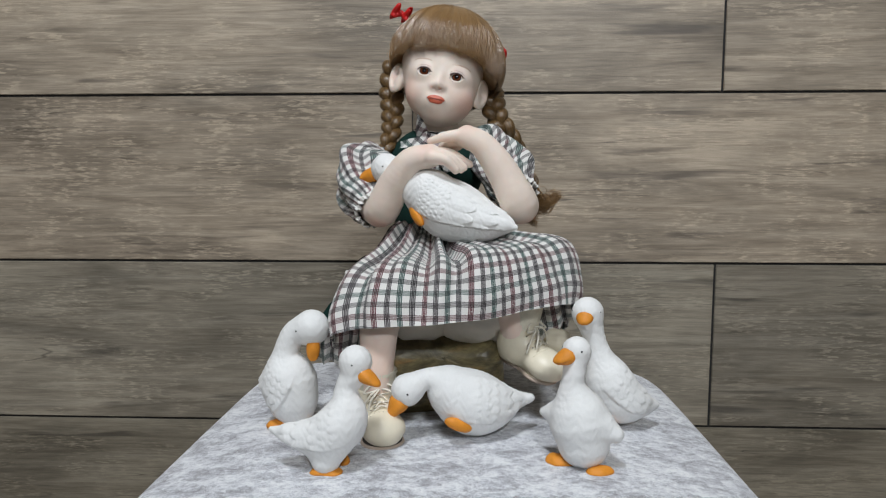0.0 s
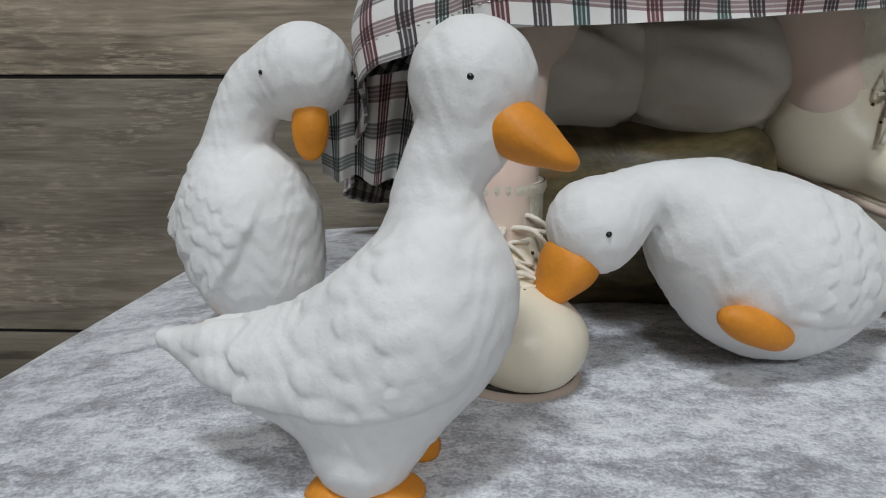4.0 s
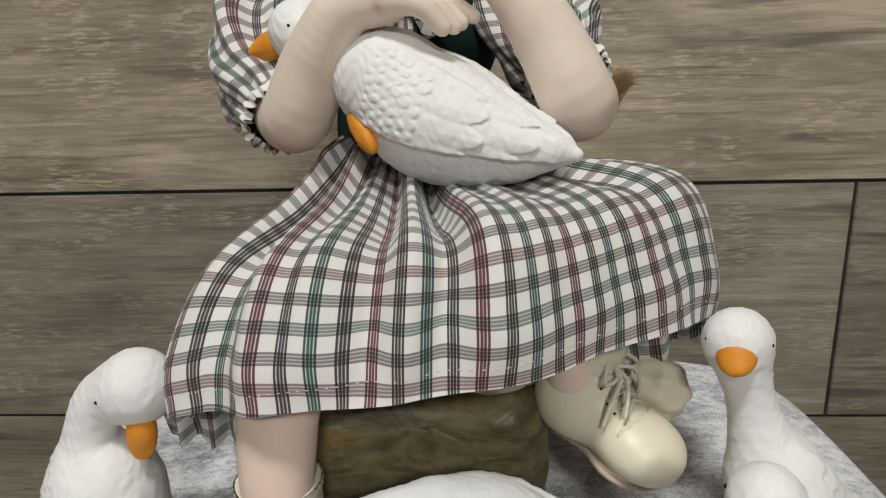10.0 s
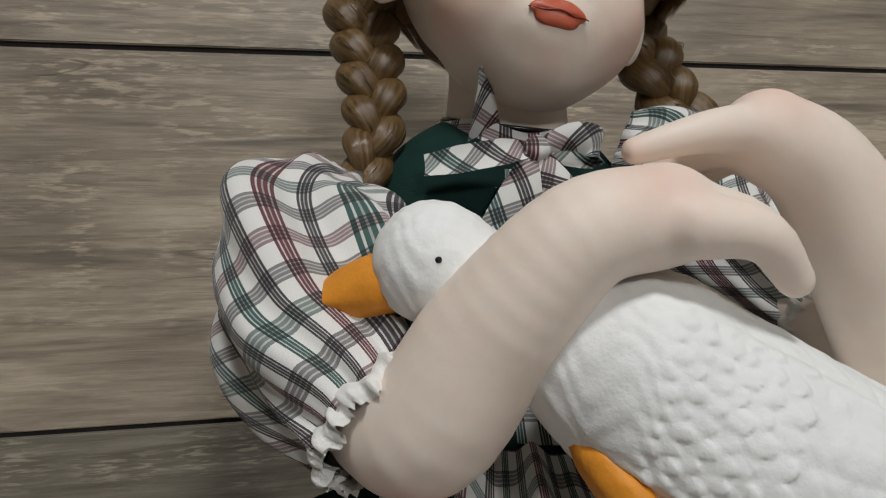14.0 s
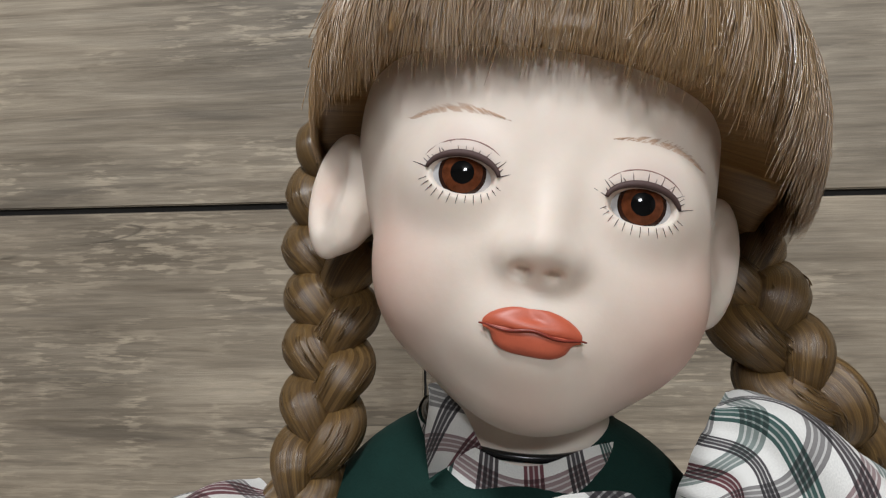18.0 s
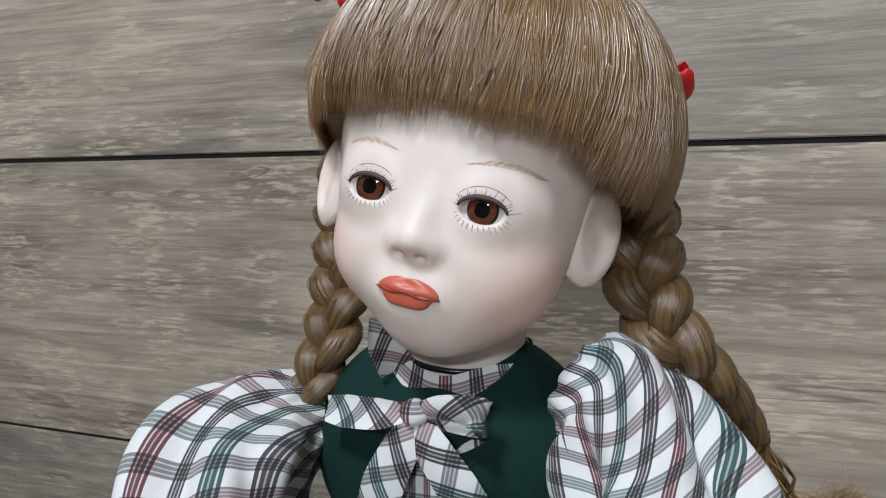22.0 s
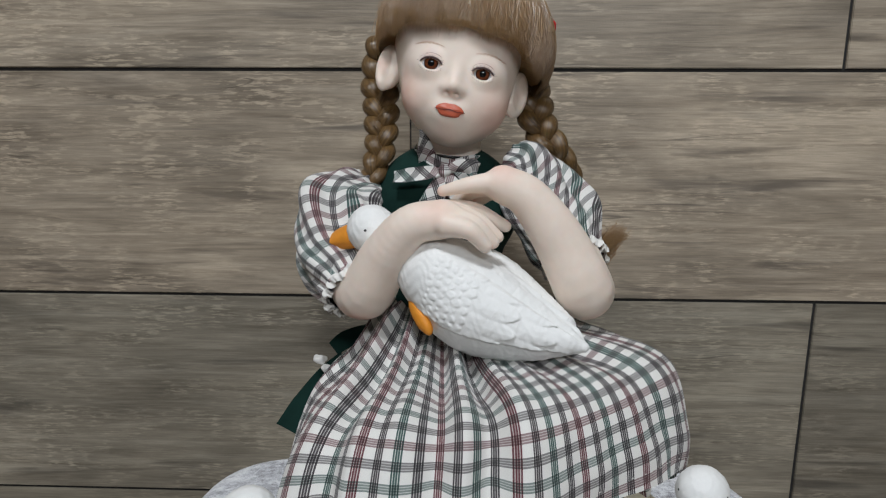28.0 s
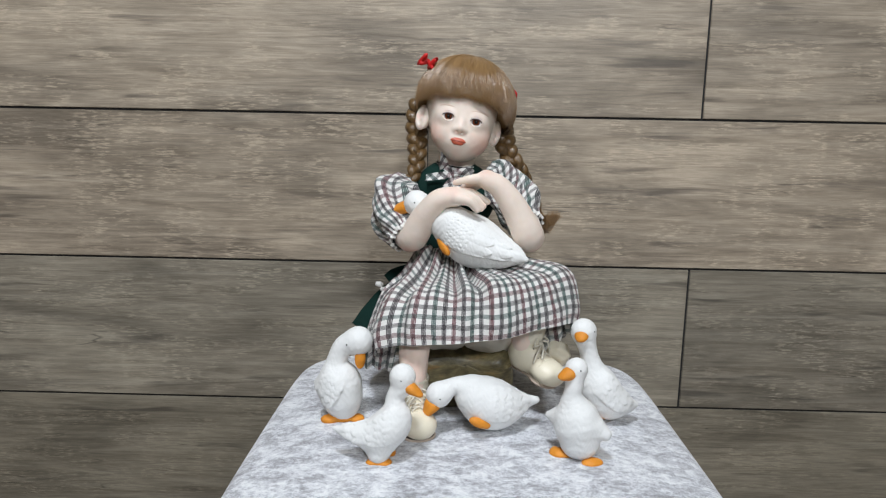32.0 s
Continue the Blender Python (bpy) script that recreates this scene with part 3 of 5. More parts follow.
GEESE = {
    "g2": dict(
        head=[(-0.0322, 0.4176, 0.5650, 0.0101)],
        neck=[(-0.0332, 0.4166, 0.5573, 0.0087), (-0.0379, 0.4156, 0.5471, 0.0076)],
        body=[(-0.037, 0.4131, 0.5311, 0.012), (-0.0414, 0.4126, 0.5245, 0.0149), (-0.0537, 0.413, 0.517, 0.0135), (-0.0693, 0.4147, 0.516, 0.0084), (-0.0878, 0.4174, 0.5192, 0.0022)],
        low=[(-0.0414, 0.4126, 0.5245, 0.0138), (-0.0508, 0.4105, 0.5029, 0.0098)],
        beak=[(-0.0262, 0.4135, 0.5580, 0.0050), (-0.0168, 0.4105, 0.5525, 0.0034)],
        foot=[(-0.0571, 0.4099, 0.4939, 0.0036), (-0.0432, 0.4086, 0.4963, 0.0033)],
    ),
    "g1": dict(
        head=[(-0.0791, 0.495, 0.5698, 0.0129)],
        neck=[(-0.0927, 0.495, 0.5644, 0.0095), (-0.0992, 0.495, 0.5477, 0.0104)],
        body=[(-0.0961, 0.495, 0.5291, 0.0191), (-0.0947, 0.495, 0.5167, 0.0195), (-0.0931, 0.495, 0.5086, 0.0157)],
        tail=[(-0.1128, 0.495, 0.5271, 0.0056)],
        beak=[(-0.0765, 0.4890, 0.5575, 0.0046), (-0.0765, 0.4870, 0.5470, 0.0022)],
        foot=[(-0.1119, 0.495, 0.4953, 0.0035), (-0.0942, 0.495, 0.4974, 0.0035), (-0.0766, 0.495, 0.4981, 0.0035)],
    ),
    "g3": dict(
        head=[(-0.0029, 0.4612, 0.5331, 0.0108)],
        neck=[(0.0109, 0.4651, 0.5404, 0.0073), (0.0245, 0.4689, 0.5353, 0.013)],
        body=[(0.0286, 0.47, 0.5299, 0.0171), (0.0433, 0.4741, 0.5204, 0.0235), (0.0599, 0.4788, 0.5173, 0.0158), (0.0729, 0.4824, 0.5193, 0.0079), (0.0861, 0.4861, 0.5204, 0.0034)],
        beak=[(-0.0084, 0.4596, 0.5249, 0.006), (-0.0144, 0.458, 0.5163, 0.0044)],
        foot=[(0.0266, 0.4694, 0.5078, 0.0037), (0.0376, 0.4725, 0.5017, 0.0037)],
    ),
    "g4": dict(
        head=[(0.1305, 0.5060, 0.5808, 0.0113)],
        neck=[(0.1355, 0.5050, 0.5625, 0.0083), (0.1400, 0.5040, 0.5470, 0.0104)],
        body=[(0.1472, 0.5021, 0.5289, 0.0172), (0.1551, 0.5033, 0.5153, 0.0186), (0.1707, 0.5056, 0.5103, 0.0104), (0.1832, 0.5075, 0.5094, 0.0035)],
        beak=[(0.1278, 0.4990, 0.5800, 0.0055), (0.1252, 0.4930, 0.5760, 0.0042)],
        foot=[(0.1313, 0.4997, 0.4984, 0.0039), (0.1357, 0.5004, 0.496, 0.0039)],
    ),
    "g5": dict(
        head=[(0.1113, 0.4315, 0.5702, 0.0088)],
        neck=[(0.1094, 0.4285, 0.5564, 0.0074), (0.1089, 0.4286, 0.545, 0.0092)],
        body=[(0.1137, 0.4290, 0.5245, 0.0190), (0.1165, 0.4285, 0.510, 0.0172)],
        wr=[(0.1255, 0.4245, 0.5225, 0.0105), (0.1352, 0.4200, 0.5185, 0.0056)],
        wl=[(0.1000, 0.4350, 0.5270, 0.0080), (0.0922, 0.4395, 0.5262, 0.0036)],
        beak=[(0.1055, 0.4275, 0.5680, 0.0056), (0.0975, 0.4245, 0.5650, 0.0042)],
        foot=[(0.0988, 0.4291, 0.4947, 0.0049), (0.1233, 0.4278, 0.4887, 0.0041), (0.135, 0.4273, 0.49, 0.0041)],
    ),
    "gh": dict(
        head=[(-0.0305, 0.5722, 0.6905, 0.0124)],
        neck=[(-0.018, 0.568, 0.6845, 0.0112), (-0.003, 0.561, 0.675, 0.0165)],
        body=[(0.008, 0.556, 0.6689, 0.0206), (0.0246, 0.551, 0.6555, 0.0243), (0.0480, 0.540, 0.6480, 0.0168), (0.0640, 0.530, 0.6460, 0.0088), (0.0755, 0.5225, 0.6445, 0.0026)],
        wl=[(0.010, 0.574, 0.668, 0.0185), (0.030, 0.572, 0.658, 0.0215), (0.052, 0.562, 0.649, 0.0150), (0.068, 0.545, 0.6465, 0.0075)],
        beak=[(-0.0405, 0.5765, 0.6860, 0.0070), (-0.0602, 0.5850, 0.6790, 0.0026)],
        foot=[(-0.0053, 0.536, 0.659, 0.0032), (0.0001, 0.536, 0.65, 0.0036)],
    ),
}
# each foot: lobes as centre, half sizes, turn about z
FEET = {
    "g2": [[(-0.0525, 0.4085, 0.4945, 0.0085, 0.0062, 0.0042, 10), (-0.0465, 0.4085, 0.4945, 0.0075, 0.006, 0.0034, -35)], [(-0.0425, 0.4235, 0.496, 0.0045, 0.0065, 0.0045, 20)]],
    "g1": [[(-0.1040, 0.4885, 0.4955, 0.0095, 0.0066, 0.0046, 15), (-0.0930, 0.4900, 0.4955, 0.0090, 0.0060, 0.0040, 0), (-0.0825, 0.4915, 0.4955, 0.0095, 0.0064, 0.0046, -10)]],
    "g3": [[(0.0335, 0.4530, 0.5110, 0.0105, 0.0045, 0.0045, 14, 22)]],
    "g4": [[(0.1310, 0.4985, 0.495, 0.0070, 0.0085, 0.0048, 10), (0.1400, 0.5000, 0.4955, 0.0090, 0.0075, 0.0050, 0)], [(0.1455, 0.4905, 0.4945, 0.0075, 0.006, 0.004, -15)]],
    "g5": [[(0.0985, 0.4310, 0.4945, 0.0062, 0.0082, 0.0056, 25), (0.1060, 0.4300, 0.4955, 0.0080, 0.0068, 0.0060, 0)], [(0.1255, 0.4165, 0.494, 0.0095, 0.0062, 0.0048, 15)]],
    "gh": [[(-0.0028, 0.5436, 0.6525, 0.0126, 0.0056, 0.0042, 0)]],
}
LEAF = unit((0.0097, -0.0157, -0.0136))
OUTWARD = np.array((-0.0125, -0.0085, -0.0105))
OUTWARD = unit(OUTWARD - LEAF * (OUTWARD @ LEAF))
HELDFOOT = np.stack([LEAF, np.cross(OUTWARD, LEAF), OUTWARD], 1)

goose("g2", "white bisque goose figurine with turned head and orange beak", (0.75, -0.45, -0.35), ((-0.036, 0.4150, 0.526), (-0.090, 0.4175, 0.517)))
goose("g1", "white bisque goose figurine, neck bent down, preening its breast", (0.3, -0.75, -0.5), ((-0.094, 0.498, 0.540), (-0.114, 0.503, 0.510)), bill=0.92)
goose("g3", "white bisque goose figurine feeding with lowered orange beak", (-0.72, -0.5, -0.45), ((0.034, 0.4715, 0.527), (0.086, 0.4862, 0.519)), bill=1.2)
goose("g4", "white bisque goose figurine standing upright with raised head", (-0.3, -0.95, -0.1), ((0.143, 0.5015, 0.535), (0.183, 0.507, 0.507)))
goose("g5", "small white bisque gosling figurine with stubby wings and open beak", (-0.75, -0.6, -0.1), ((0.1137, 0.4283, 0.53), (0.118, 0.43, 0.505)), wingless=True, slit=True)
goose("gh", "large white bisque goose figurine held in the doll's arms", (-0.9, -0.35, -0.2), ((0.006, 0.556, 0.668), (0.0765, 0.522, 0.643)), resting=False, width=0.0078, amp=0.0021)

# ---- seat stone ----
def stone_mat():
    m, n, l, b = nodes_of("olive_stone", 0.42)
    v = place(n, l, (1, 1, 2.6))
    big = noise_of(n, l, v, 28, 5, 0.6, 0.8)
    small = noise_of(n, l, v, 160, 4, 0.6)
    r = ramp(n, (0.3, (0.05, 0.04, 0.018)), (0.46, (0.13, 0.105, 0.048)), (0.58, (0.22, 0.18, 0.085)), (0.74, (0.34, 0.19, 0.06)))
    l.new(big, r.inputs[0])
    r2 = ramp(n, (0.35, (0.7, 0.7, 0.7)), (0.65, (1.15, 1.15, 1.15)))
    l.new(small, r2.inputs[0])
    l.new(mixer(n, l, r.outputs[0], r2.outputs[0], 1.0, "MULTIPLY"), b.inputs["Base Color"])
    bump(n, l, b, big, 0.6, 0.003)
    return m


def block(c, h, r):
    c, h = np.array(c), np.array(h)

    def d(p):
        q = np.abs(p - c) - h + r
        return np.linalg.norm(np.maximum(q, 0), axis=1) + np.minimum(q.max(1), 0) - r
    return d


M_STONE = stone_mat()
V, F = net(wobble(block((0.012, 0.578, 0.524), (0.056, 0.064, 0.031), 0.016), 0.011, 0.0016), (-0.06, 0.495, 0.488), (0.085, 0.66, 0.565), 0.002)
tagged(link("seat_stone", V, F, M_STONE), "low olive-brown glazed stone block under the doll", "stone")

# ---- doll ----
HEAD = pose(0.0095, 0.6515, 0.767, -8, 11.6, 0)
HM = np.array(HEAD)
FX = 0.0023  # the face sits a little off the ears' middle


def to_world(p):
    return np.asarray(p) @ HM[:3, :3].T + HM[:3, 3]


def head_pt(*p):
    return to_world(np.array(p))


# first two spots: the skirt's shade on both shins, as colour; the rest blush
BLUSH_AND_SHADE = [(-0.0265, 0.472, 0.550, 0.045, 0.22), (0.078, 0.515, 0.570, 0.04, 0.2), (*head_pt(0.027, -0.026, -0.016), 0.026, 0.5), (*head_pt(-0.024, -0.027, -0.016), 0.025, 0.42), (*head_pt(0.003, -0.038, -0.034), 0.012, 0.14),
         (0.004, 0.538, 0.709, 0.016, 0.3), (0.038, 0.556, 0.724, 0.014, 0.28), (-0.037, 0.563, 0.642, 0.017, 0.5), (0.086, 0.570, 0.645, 0.018, 0.5),
         (0.035, 0.546, 0.685, 0.006, 0.3), (0.007, 0.5586, 0.713, 0.006, 0.3), (*head_pt(0.044, -0.008, 0.002), 0.008, 0.3), (*head_pt(-0.044, -0.006, 0.002), 0.008, 0.3)]
SHADOW = [(*head_pt(FX - 0.0155, -0.040, 0.0060), 0.0095, 0.42), (*head_pt(FX + 0.0155, -0.040, 0.0060), 0.0095, 0.42)]
M_BISQUE = bisque()


def build_doll():
    pile = Pile()
    rng = np.random.RandomState(7)

    def headnet(fn, lo, hi, h, mat):
        V, F = net(fn, lo, hi, h)
        pile.add(to_world(V), F, mat)

    # face and skull, in the head's own axes
    skull = blend(0.010, ball((0, 0.004, 0.020), (0.0395, 0.0457, 0.043)), ball((FX + 0.0025, -0.010, -0.004), (0.0312, 0.0315, 0.0345)),
                  ball((0.0162 + FX, -0.0230, -0.0125), 0.0150), ball((-0.0134 + FX, -0.0232, -0.0125), 0.0145))
    skull = blend(0.009, skull, ball((FX + 0.0034, -0.0250, -0.0262), (0.0130, 0.0130, 0.0116)))
    skull = blend(0.006, skull, ball((FX + 0.0005, -0.0355, -0.0200), (0.0098, 0.0066, 0.0072)))
    nose = blend(0.0042, cone((FX, -0.0378, 0.005), 0.0022, (FX, -0.0440, -0.0070), 0.0036), ball((0.0037 + FX, -0.0418, -0.0086), 0.0025), ball((-0.0037 + FX, -0.0418, -0.0086), 0.0025))
    face = blend(0.0050, skull, nose)
    EYES = [(FX - 0.0148, -0.0335, 0.0030), (FX + 0.0148, -0.0335, 0.0030)]
    for ex, ey, ez in EYES:
        face = blend(0.007, face, ball((ex, -0.0270, ez + 0.0010), (0.0125, 0.0120, 0.0105)))
        face = blend(0.005, face, ball((ex, ey, ez), 0.0083))
    for ex, ey, ez in EYES:
        face = cut(0.0006, face, ball((ex, -0.0435, ez - 0.0005), (0.0059, 0.0066, 0.0032)))
    for s in (-1, 1):
        face = cut(0.0008, face, ball((FX + s * 0.0027, -0.0438, -0.0112), (0.0014, 0.0020, 0.0010)))
    headnet(face, (-0.05, -0.056, -0.048), (0.05, 0.062, 0.072), 0.0009, M_BISQUE)
    # ears
    for s in (-1, 1):
        nrm = unit((s * 0.62, -0.78, 0.0))
        m = np.stack([nrm, unit(np.cross((0, 0, 1), nrm)), (0, 0, 1)], 1)
        c = np.array((s * 0.0405, -0.0050, 0.0010))
        ear = cut(0.0016, turned(c, (0.0036, 0.0086, 0.0142), m), turned(c + nrm * 0.0038 + np.array((s * 0.0008, 0, 0.0012)), (0.0044, 0.0060, 0.0106), m))
        ear = blend(0.003, ear, ball(c + np.array((-s * 0.004, -0.0005, -0.0085)), 0.0030), cone(c + np.array((-s * 0.010, 0.001, 0.005)), 0.0075, c + np.array((-s * 0.0045, 0.0012, -0.003)), 0.0055))
        headnet(ear, c - 0.018, c + 0.018, 0.0007, M_BISQUE)
    # eyes: white, iris and pupil by angle from the gaze
    for (ex, ey, ez), gx in zip(EYES, (0.0008, 0.0002)):
        gaze = unit((gx, -1, 0.0))
        gs = unit(np.cross(gaze, (0, 0, 1)))
        gu = np.cross(gs, gaze)
        r = 0.0081
        pol = np.radians([0, 4, 8, 13.6, 14, 18, 24.5, 29, 29.4, 36, 46, 58, 72, 90])
        n = 36
        az = np.linspace(0, 2 * math.pi, n, endpoint=False)
        G = np.array([[np.array((ex, ey, ez)) + r * (gaze * math.cos(p) + math.sin(p) * (gs * math.cos(q) + gu * math.sin(q))) for q in az] for p in pol])
        F = {0: [], 1: [], 2: [], 3: []}
        for i in range(len(pol) - 1):
            k = 0 if pol[i] < math.radians(13.7) else 1 if pol[i] < math.radians(24.2) else 3 if pol[i] < math.radians(29.2) else 2
            F[k] += [(i * n + j, i * n + (j + 1) % n, (i + 1) * n + (j + 1) % n, (i + 1) * n + j) for j in range(n)]
        V = to_world(G.reshape(-1, 3))
        for k, m in enumerate((M_PUPIL, M_IRIS, M_SCLERA, M_LIMB)):
            pile.add(V, F[k], m)

    def skin(x, z, lift=0.0):
        """The face's surface at x, z of the head."""
        y = np.linspace(-0.056, -0.005, 340)
        d = face(np.stack([np.full_like(y, x), y, np.full_like(y, z)], 1))
        return np.array((x, y[np.argmax(d < 0)] - lift, z))

    def stroke(pts, radii, mat, lift=0.0):
        P = np.array([skin(x, z, lift) for x, z in pts])
        v, f, _ = sweep(to_world(P), radii, 6, up=to_world((0, -1, 0)) - to_world((0, 0, 0)))
        pile.add(v, f, mat)

    # painted lash lines, lid creases, lashes and brows
    for (ex, ey, ez), s in zip(EYES, (-1, 1)):
        a = np.linspace(math.radians(8), math.radians(172), 16)
        up = [(ex + 0.0061 * math.cos(q), ez - 0.0004 + 0.0034 * math.sin(q)) for q in a]
        stroke(up, 0.00046 * np.sin(np.linspace(0.3, math.pi - 0.3, 16)) + 0.00018, M_LASH)
        crease = [(ex + 0.0071 * math.cos(q), ez + 0.0004 + 0.0051 * math.sin(q)) for q in np.linspace(math.radians(20), math.radians(160), 14)]
        stroke(crease, 0.00007 + 0.00009 * np.sin(np.linspace(0, math.pi, 14)), M_CREASE)
        for q in np.linspace(math.radians(197), math.radians(343), 13):
            c0 = (ex + 0.0061 * math.cos(q), ez - 0.0006 + 0.0033 * math.sin(q))
            c1 = (ex + 0.0072 * math.cos(q) + 0.0002 * s, ez - 0.0006 + 0.0049 * math.sin(q))
            stroke([c0, ((c0[0] + c1[0]) / 2, (c0[1] + c1[1]) / 2), c1], [0.00007, 0.00006, 0.00004], M_LASH, 0.00008)
        for q in np.linspace(math.radians(8), math.radians(172), 17):
            c0 = (ex + 0.0061 * math.cos(q), ez - 0.0004 + 0.0034 * math.sin(q))
            c1 = (ex + (0.0078 + 0.0008 * math.sin(q * 13)) * math.cos(q) + 0.0002 * s, ez + 0.0004 + (0.0045 + 0.0006 * math.sin(q * 17)) * math.sin(q))
            stroke([c0, ((c0[0] + c1[0]) / 2, (c0[1] + c1[1]) / 2), c1], [0.0001, 0.00008, 0.00004], M_LASH, 0.00003)
        for k in range(52):
            t = k / 51
            x = FX + s * (0.0085 + 0.0165 * t)
            z = 0.0133 + 0.0022 * math.sin(t * 2.1) - 0.0022 * t * t
            w = math.sin(math.pi * (0.15 + 0.8 * t))
            stroke([(x, z - 0.0009 * w), (x + s * 0.0010, z), (x + s * 0.0022, z + 0.0009 * w)], [0.00008, 0.00013, 0.00004], M_BROW, 0.00001)
    # lips
    lx = FX + 0.0008
    tilt = lambda deg: np.array(Matrix.Rotation(math.radians(deg), 3, "Y"))
    at = lambda x, z, sink: skin(lx + x, z, -sink)
    mouth = blend(0.0010, turned(at(-0.0037, -0.0188, 0.0008), (0.0047, 0.0015, 0.0018), tilt(-21)), turned(at(0.0037, -0.0188, 0.0008), (0.0047, 0.0015, 0.0018), tilt(21)), ball(at(0, -0.0199, 0.0004), (0.0058, 0.0014, 0.0012)))
    low = blend(0.0012, ball(at(-0.0019, -0.0219, 0.0009), (0.0044, 0.0017, 0.0025)), ball(at(0.0019, -0.0219, 0.0009), (0.0044, 0.0017, 0.0025)), ball(at(0, -0.0208, 0.0005), (0.0080, 0.0010, 0.0010)))
    headnet(mouth, (lx - 0.011, -0.051, -0.026), (lx + 0.011, -0.038, -0.014), 0.0004, M_LIPS)
    headnet(low, (lx - 0.011, -0.051, -0.029), (lx + 0.011, -0.038, -0.016), 0.0004, M_LIPS)
    seam = [(lx + x, -0.0206 + 0.0003 * math.cos(x * 760) - 0.0002 * (x / 0.008) ** 2) for x in np.linspace(-0.0085, 0.0087, 21)]
    stroke(seam, 0.00016 + 0.00012 * np.sin(np.linspace(0, math.pi, 21)), M_SEAM, 0.0012)
    # neck
    nk = [(0.0095, 0.658, 0.755, 0.019), (0.0085, 0.652, 0.728, 0.0185), (0.007, 0.65, 0.70, 0.022)]
    V, F = net(blend(0.006, *chain(nk)), (-0.03, 0.61, 0.69), (0.05, 0.70, 0.775), 0.0015)
    pile.add(V, F, M_BISQUE)

    # hair: a shell and many locks over it
    hc, hr = np.array((0.0018, 0.0035, 0.0265)), np.array((0.0527, 0.0500, 0.0515))

    def under(p):
        line = 0.0262 - 0.75 * np.maximum(p[:, 1] + 0.005, 0) - 0.28 * np.maximum(np.abs(p[:, 0]) - 0.03, 0)
        return p[:, 2] - line

    shell = ball(hc, hr + 0.0006)
    hair = lambda p: np.maximum(shell(p), -under(p))
    V, F = net(hair, (-0.06, -0.058, -0.035), (0.06, 0.068, 0.084), 0.0015)
    az = np.arctan2(V[:, 0] - hc[0], -(V[:, 1] - hc[1]))
    pile.add(to_world(V), F, M_HAIR, np.stack([V[:, 2] * 3, az * 2.4], 1))
    crown = np.array((0.004, 0.016, 1.0))
    for k in range(6400):
        phi = rng.uniform(-math.pi, math.pi) if k > 4200 else rng.uniform(-1.75, 1.75)
        w = np.array((math.sin(phi), -math.cos(phi)))
        start = rng.uniform(0.02, 0.35)
        dirn = np.array((w[0] * hr[0], w[1] * hr[1]))
        yend = hc[1] + dirn[1]
        zend = 0.0234 - 0.75 * max(yend + 0.005, 0) - 0.28 * max(abs(dirn[0]) - 0.03, 0) + rng.normal(0, 0.0017)
        if abs(phi) < 1.25:
            zend += 0.0013 * math.sin(phi * 3 + 1) + 0.0012 * math.sin(phi * 17)
        if 0.8 < phi < 1.6:
            zend -= 0.0045 * math.sin((phi - 0.8) / 0.8 * math.pi)
        sink = math.asin(np.clip((zend - hc[2]) / hr[2], -0.95, 0.95))
        pts = []
        lift = rng.uniform(-0.0003, 0.0006) + 0.0004 * math.sin(phi * 23)
        bendy = rng.normal(0, 0.08) + 0.05 * math.sin(phi * 11)
        for t in np.linspace(0, 1, 12):
            e = math.pi / 2 - start + (sink - math.pi / 2 + start) * t
            ph = phi + bendy * t * t
            ww = np.array((math.sin(ph) * hr[0], -math.cos(ph) * hr[1]))
            puff = 1 + (lift + 0.0014 * math.sin(t * 2.6) + (0.0055 * t ** 2.5 * math.sin((phi - 0.7) / 1.1 * math.pi) if 0.7 < phi < 1.8 else 0)) / 0.05 - 0.014 * max(0, t - 0.8) / 0.2
            pts.append((hc[0] + ww[0] * math.cos(e) * puff, hc[1] + ww[1] * math.cos(e) * puff, hc[2] + hr[2] * math.sin(e) * puff))
        P = to_world(np.array(pts))
        rad = rng.uniform(0.00014, 0.00042) * np.array([0.5, 0.8, 1, 1, 1, 1, 1, 0.95, 0.85, 0.7, 0.45, 0.1])
        v, f, u = sweep(P, rad, 3, False, 0.6, up=P[6] - to_world(hc))
        pile.add(v, f, M_HAIR, u * (2, 0.2) + (rng.rand() * 3, phi * 1.2 + rng.rand() * 0.5))
    # stray single hairs
    for k in range(150):
        phi = rng.uniform(-2.4, 2.4)
        e0, e1 = rng.uniform(0.3, 1.3), rng.uniform(-0.04, 0.2) if abs(phi) < 1.5 else rng.uniform(-0.4, 0.1)
        pts = []
        out = rng.uniform(0.001, 0.0032)
        tw = rng.normal(0, 0.12)
        for t in np.linspace(0, 1, 9):
            e, ph = e0 + (e1 - e0) * t, phi + tw * t
            q = 1 + (0.001 + out * t) / 0.05
            pts.append((hc[0] + math.sin(ph) * hr[0] * math.cos(e) * q, hc[1] - math.cos(ph) * hr[1] * math.cos(e) * q, hc[2] + hr[2] * math.sin(e) * q))
        v, f, u = sweep(to_world(np.array(pts)), 0.00013, 3, False)
        pile.add(v, f, M_HAIR, u)

    # plaits of three strands
    def plait(path, pitch=0.040, wide=0.0060, deep=0.0038, thick=0.0069, end=0.6):
        C = curve(path, 120)
        run = np.r_[0, np.cumsum(np.linalg.norm(np.diff(C, axis=0), axis=1))]
        T = np.gradient(C, axis=0)
        T /= np.linalg.norm(T, axis=1)[:, None]
        toward = np.array((0.0, -1.0, 0.0))
        S = np.cross(T, toward)
        S /= np.linalg.norm(S, axis=1)[:, None]
        D = np.cross(S, T)
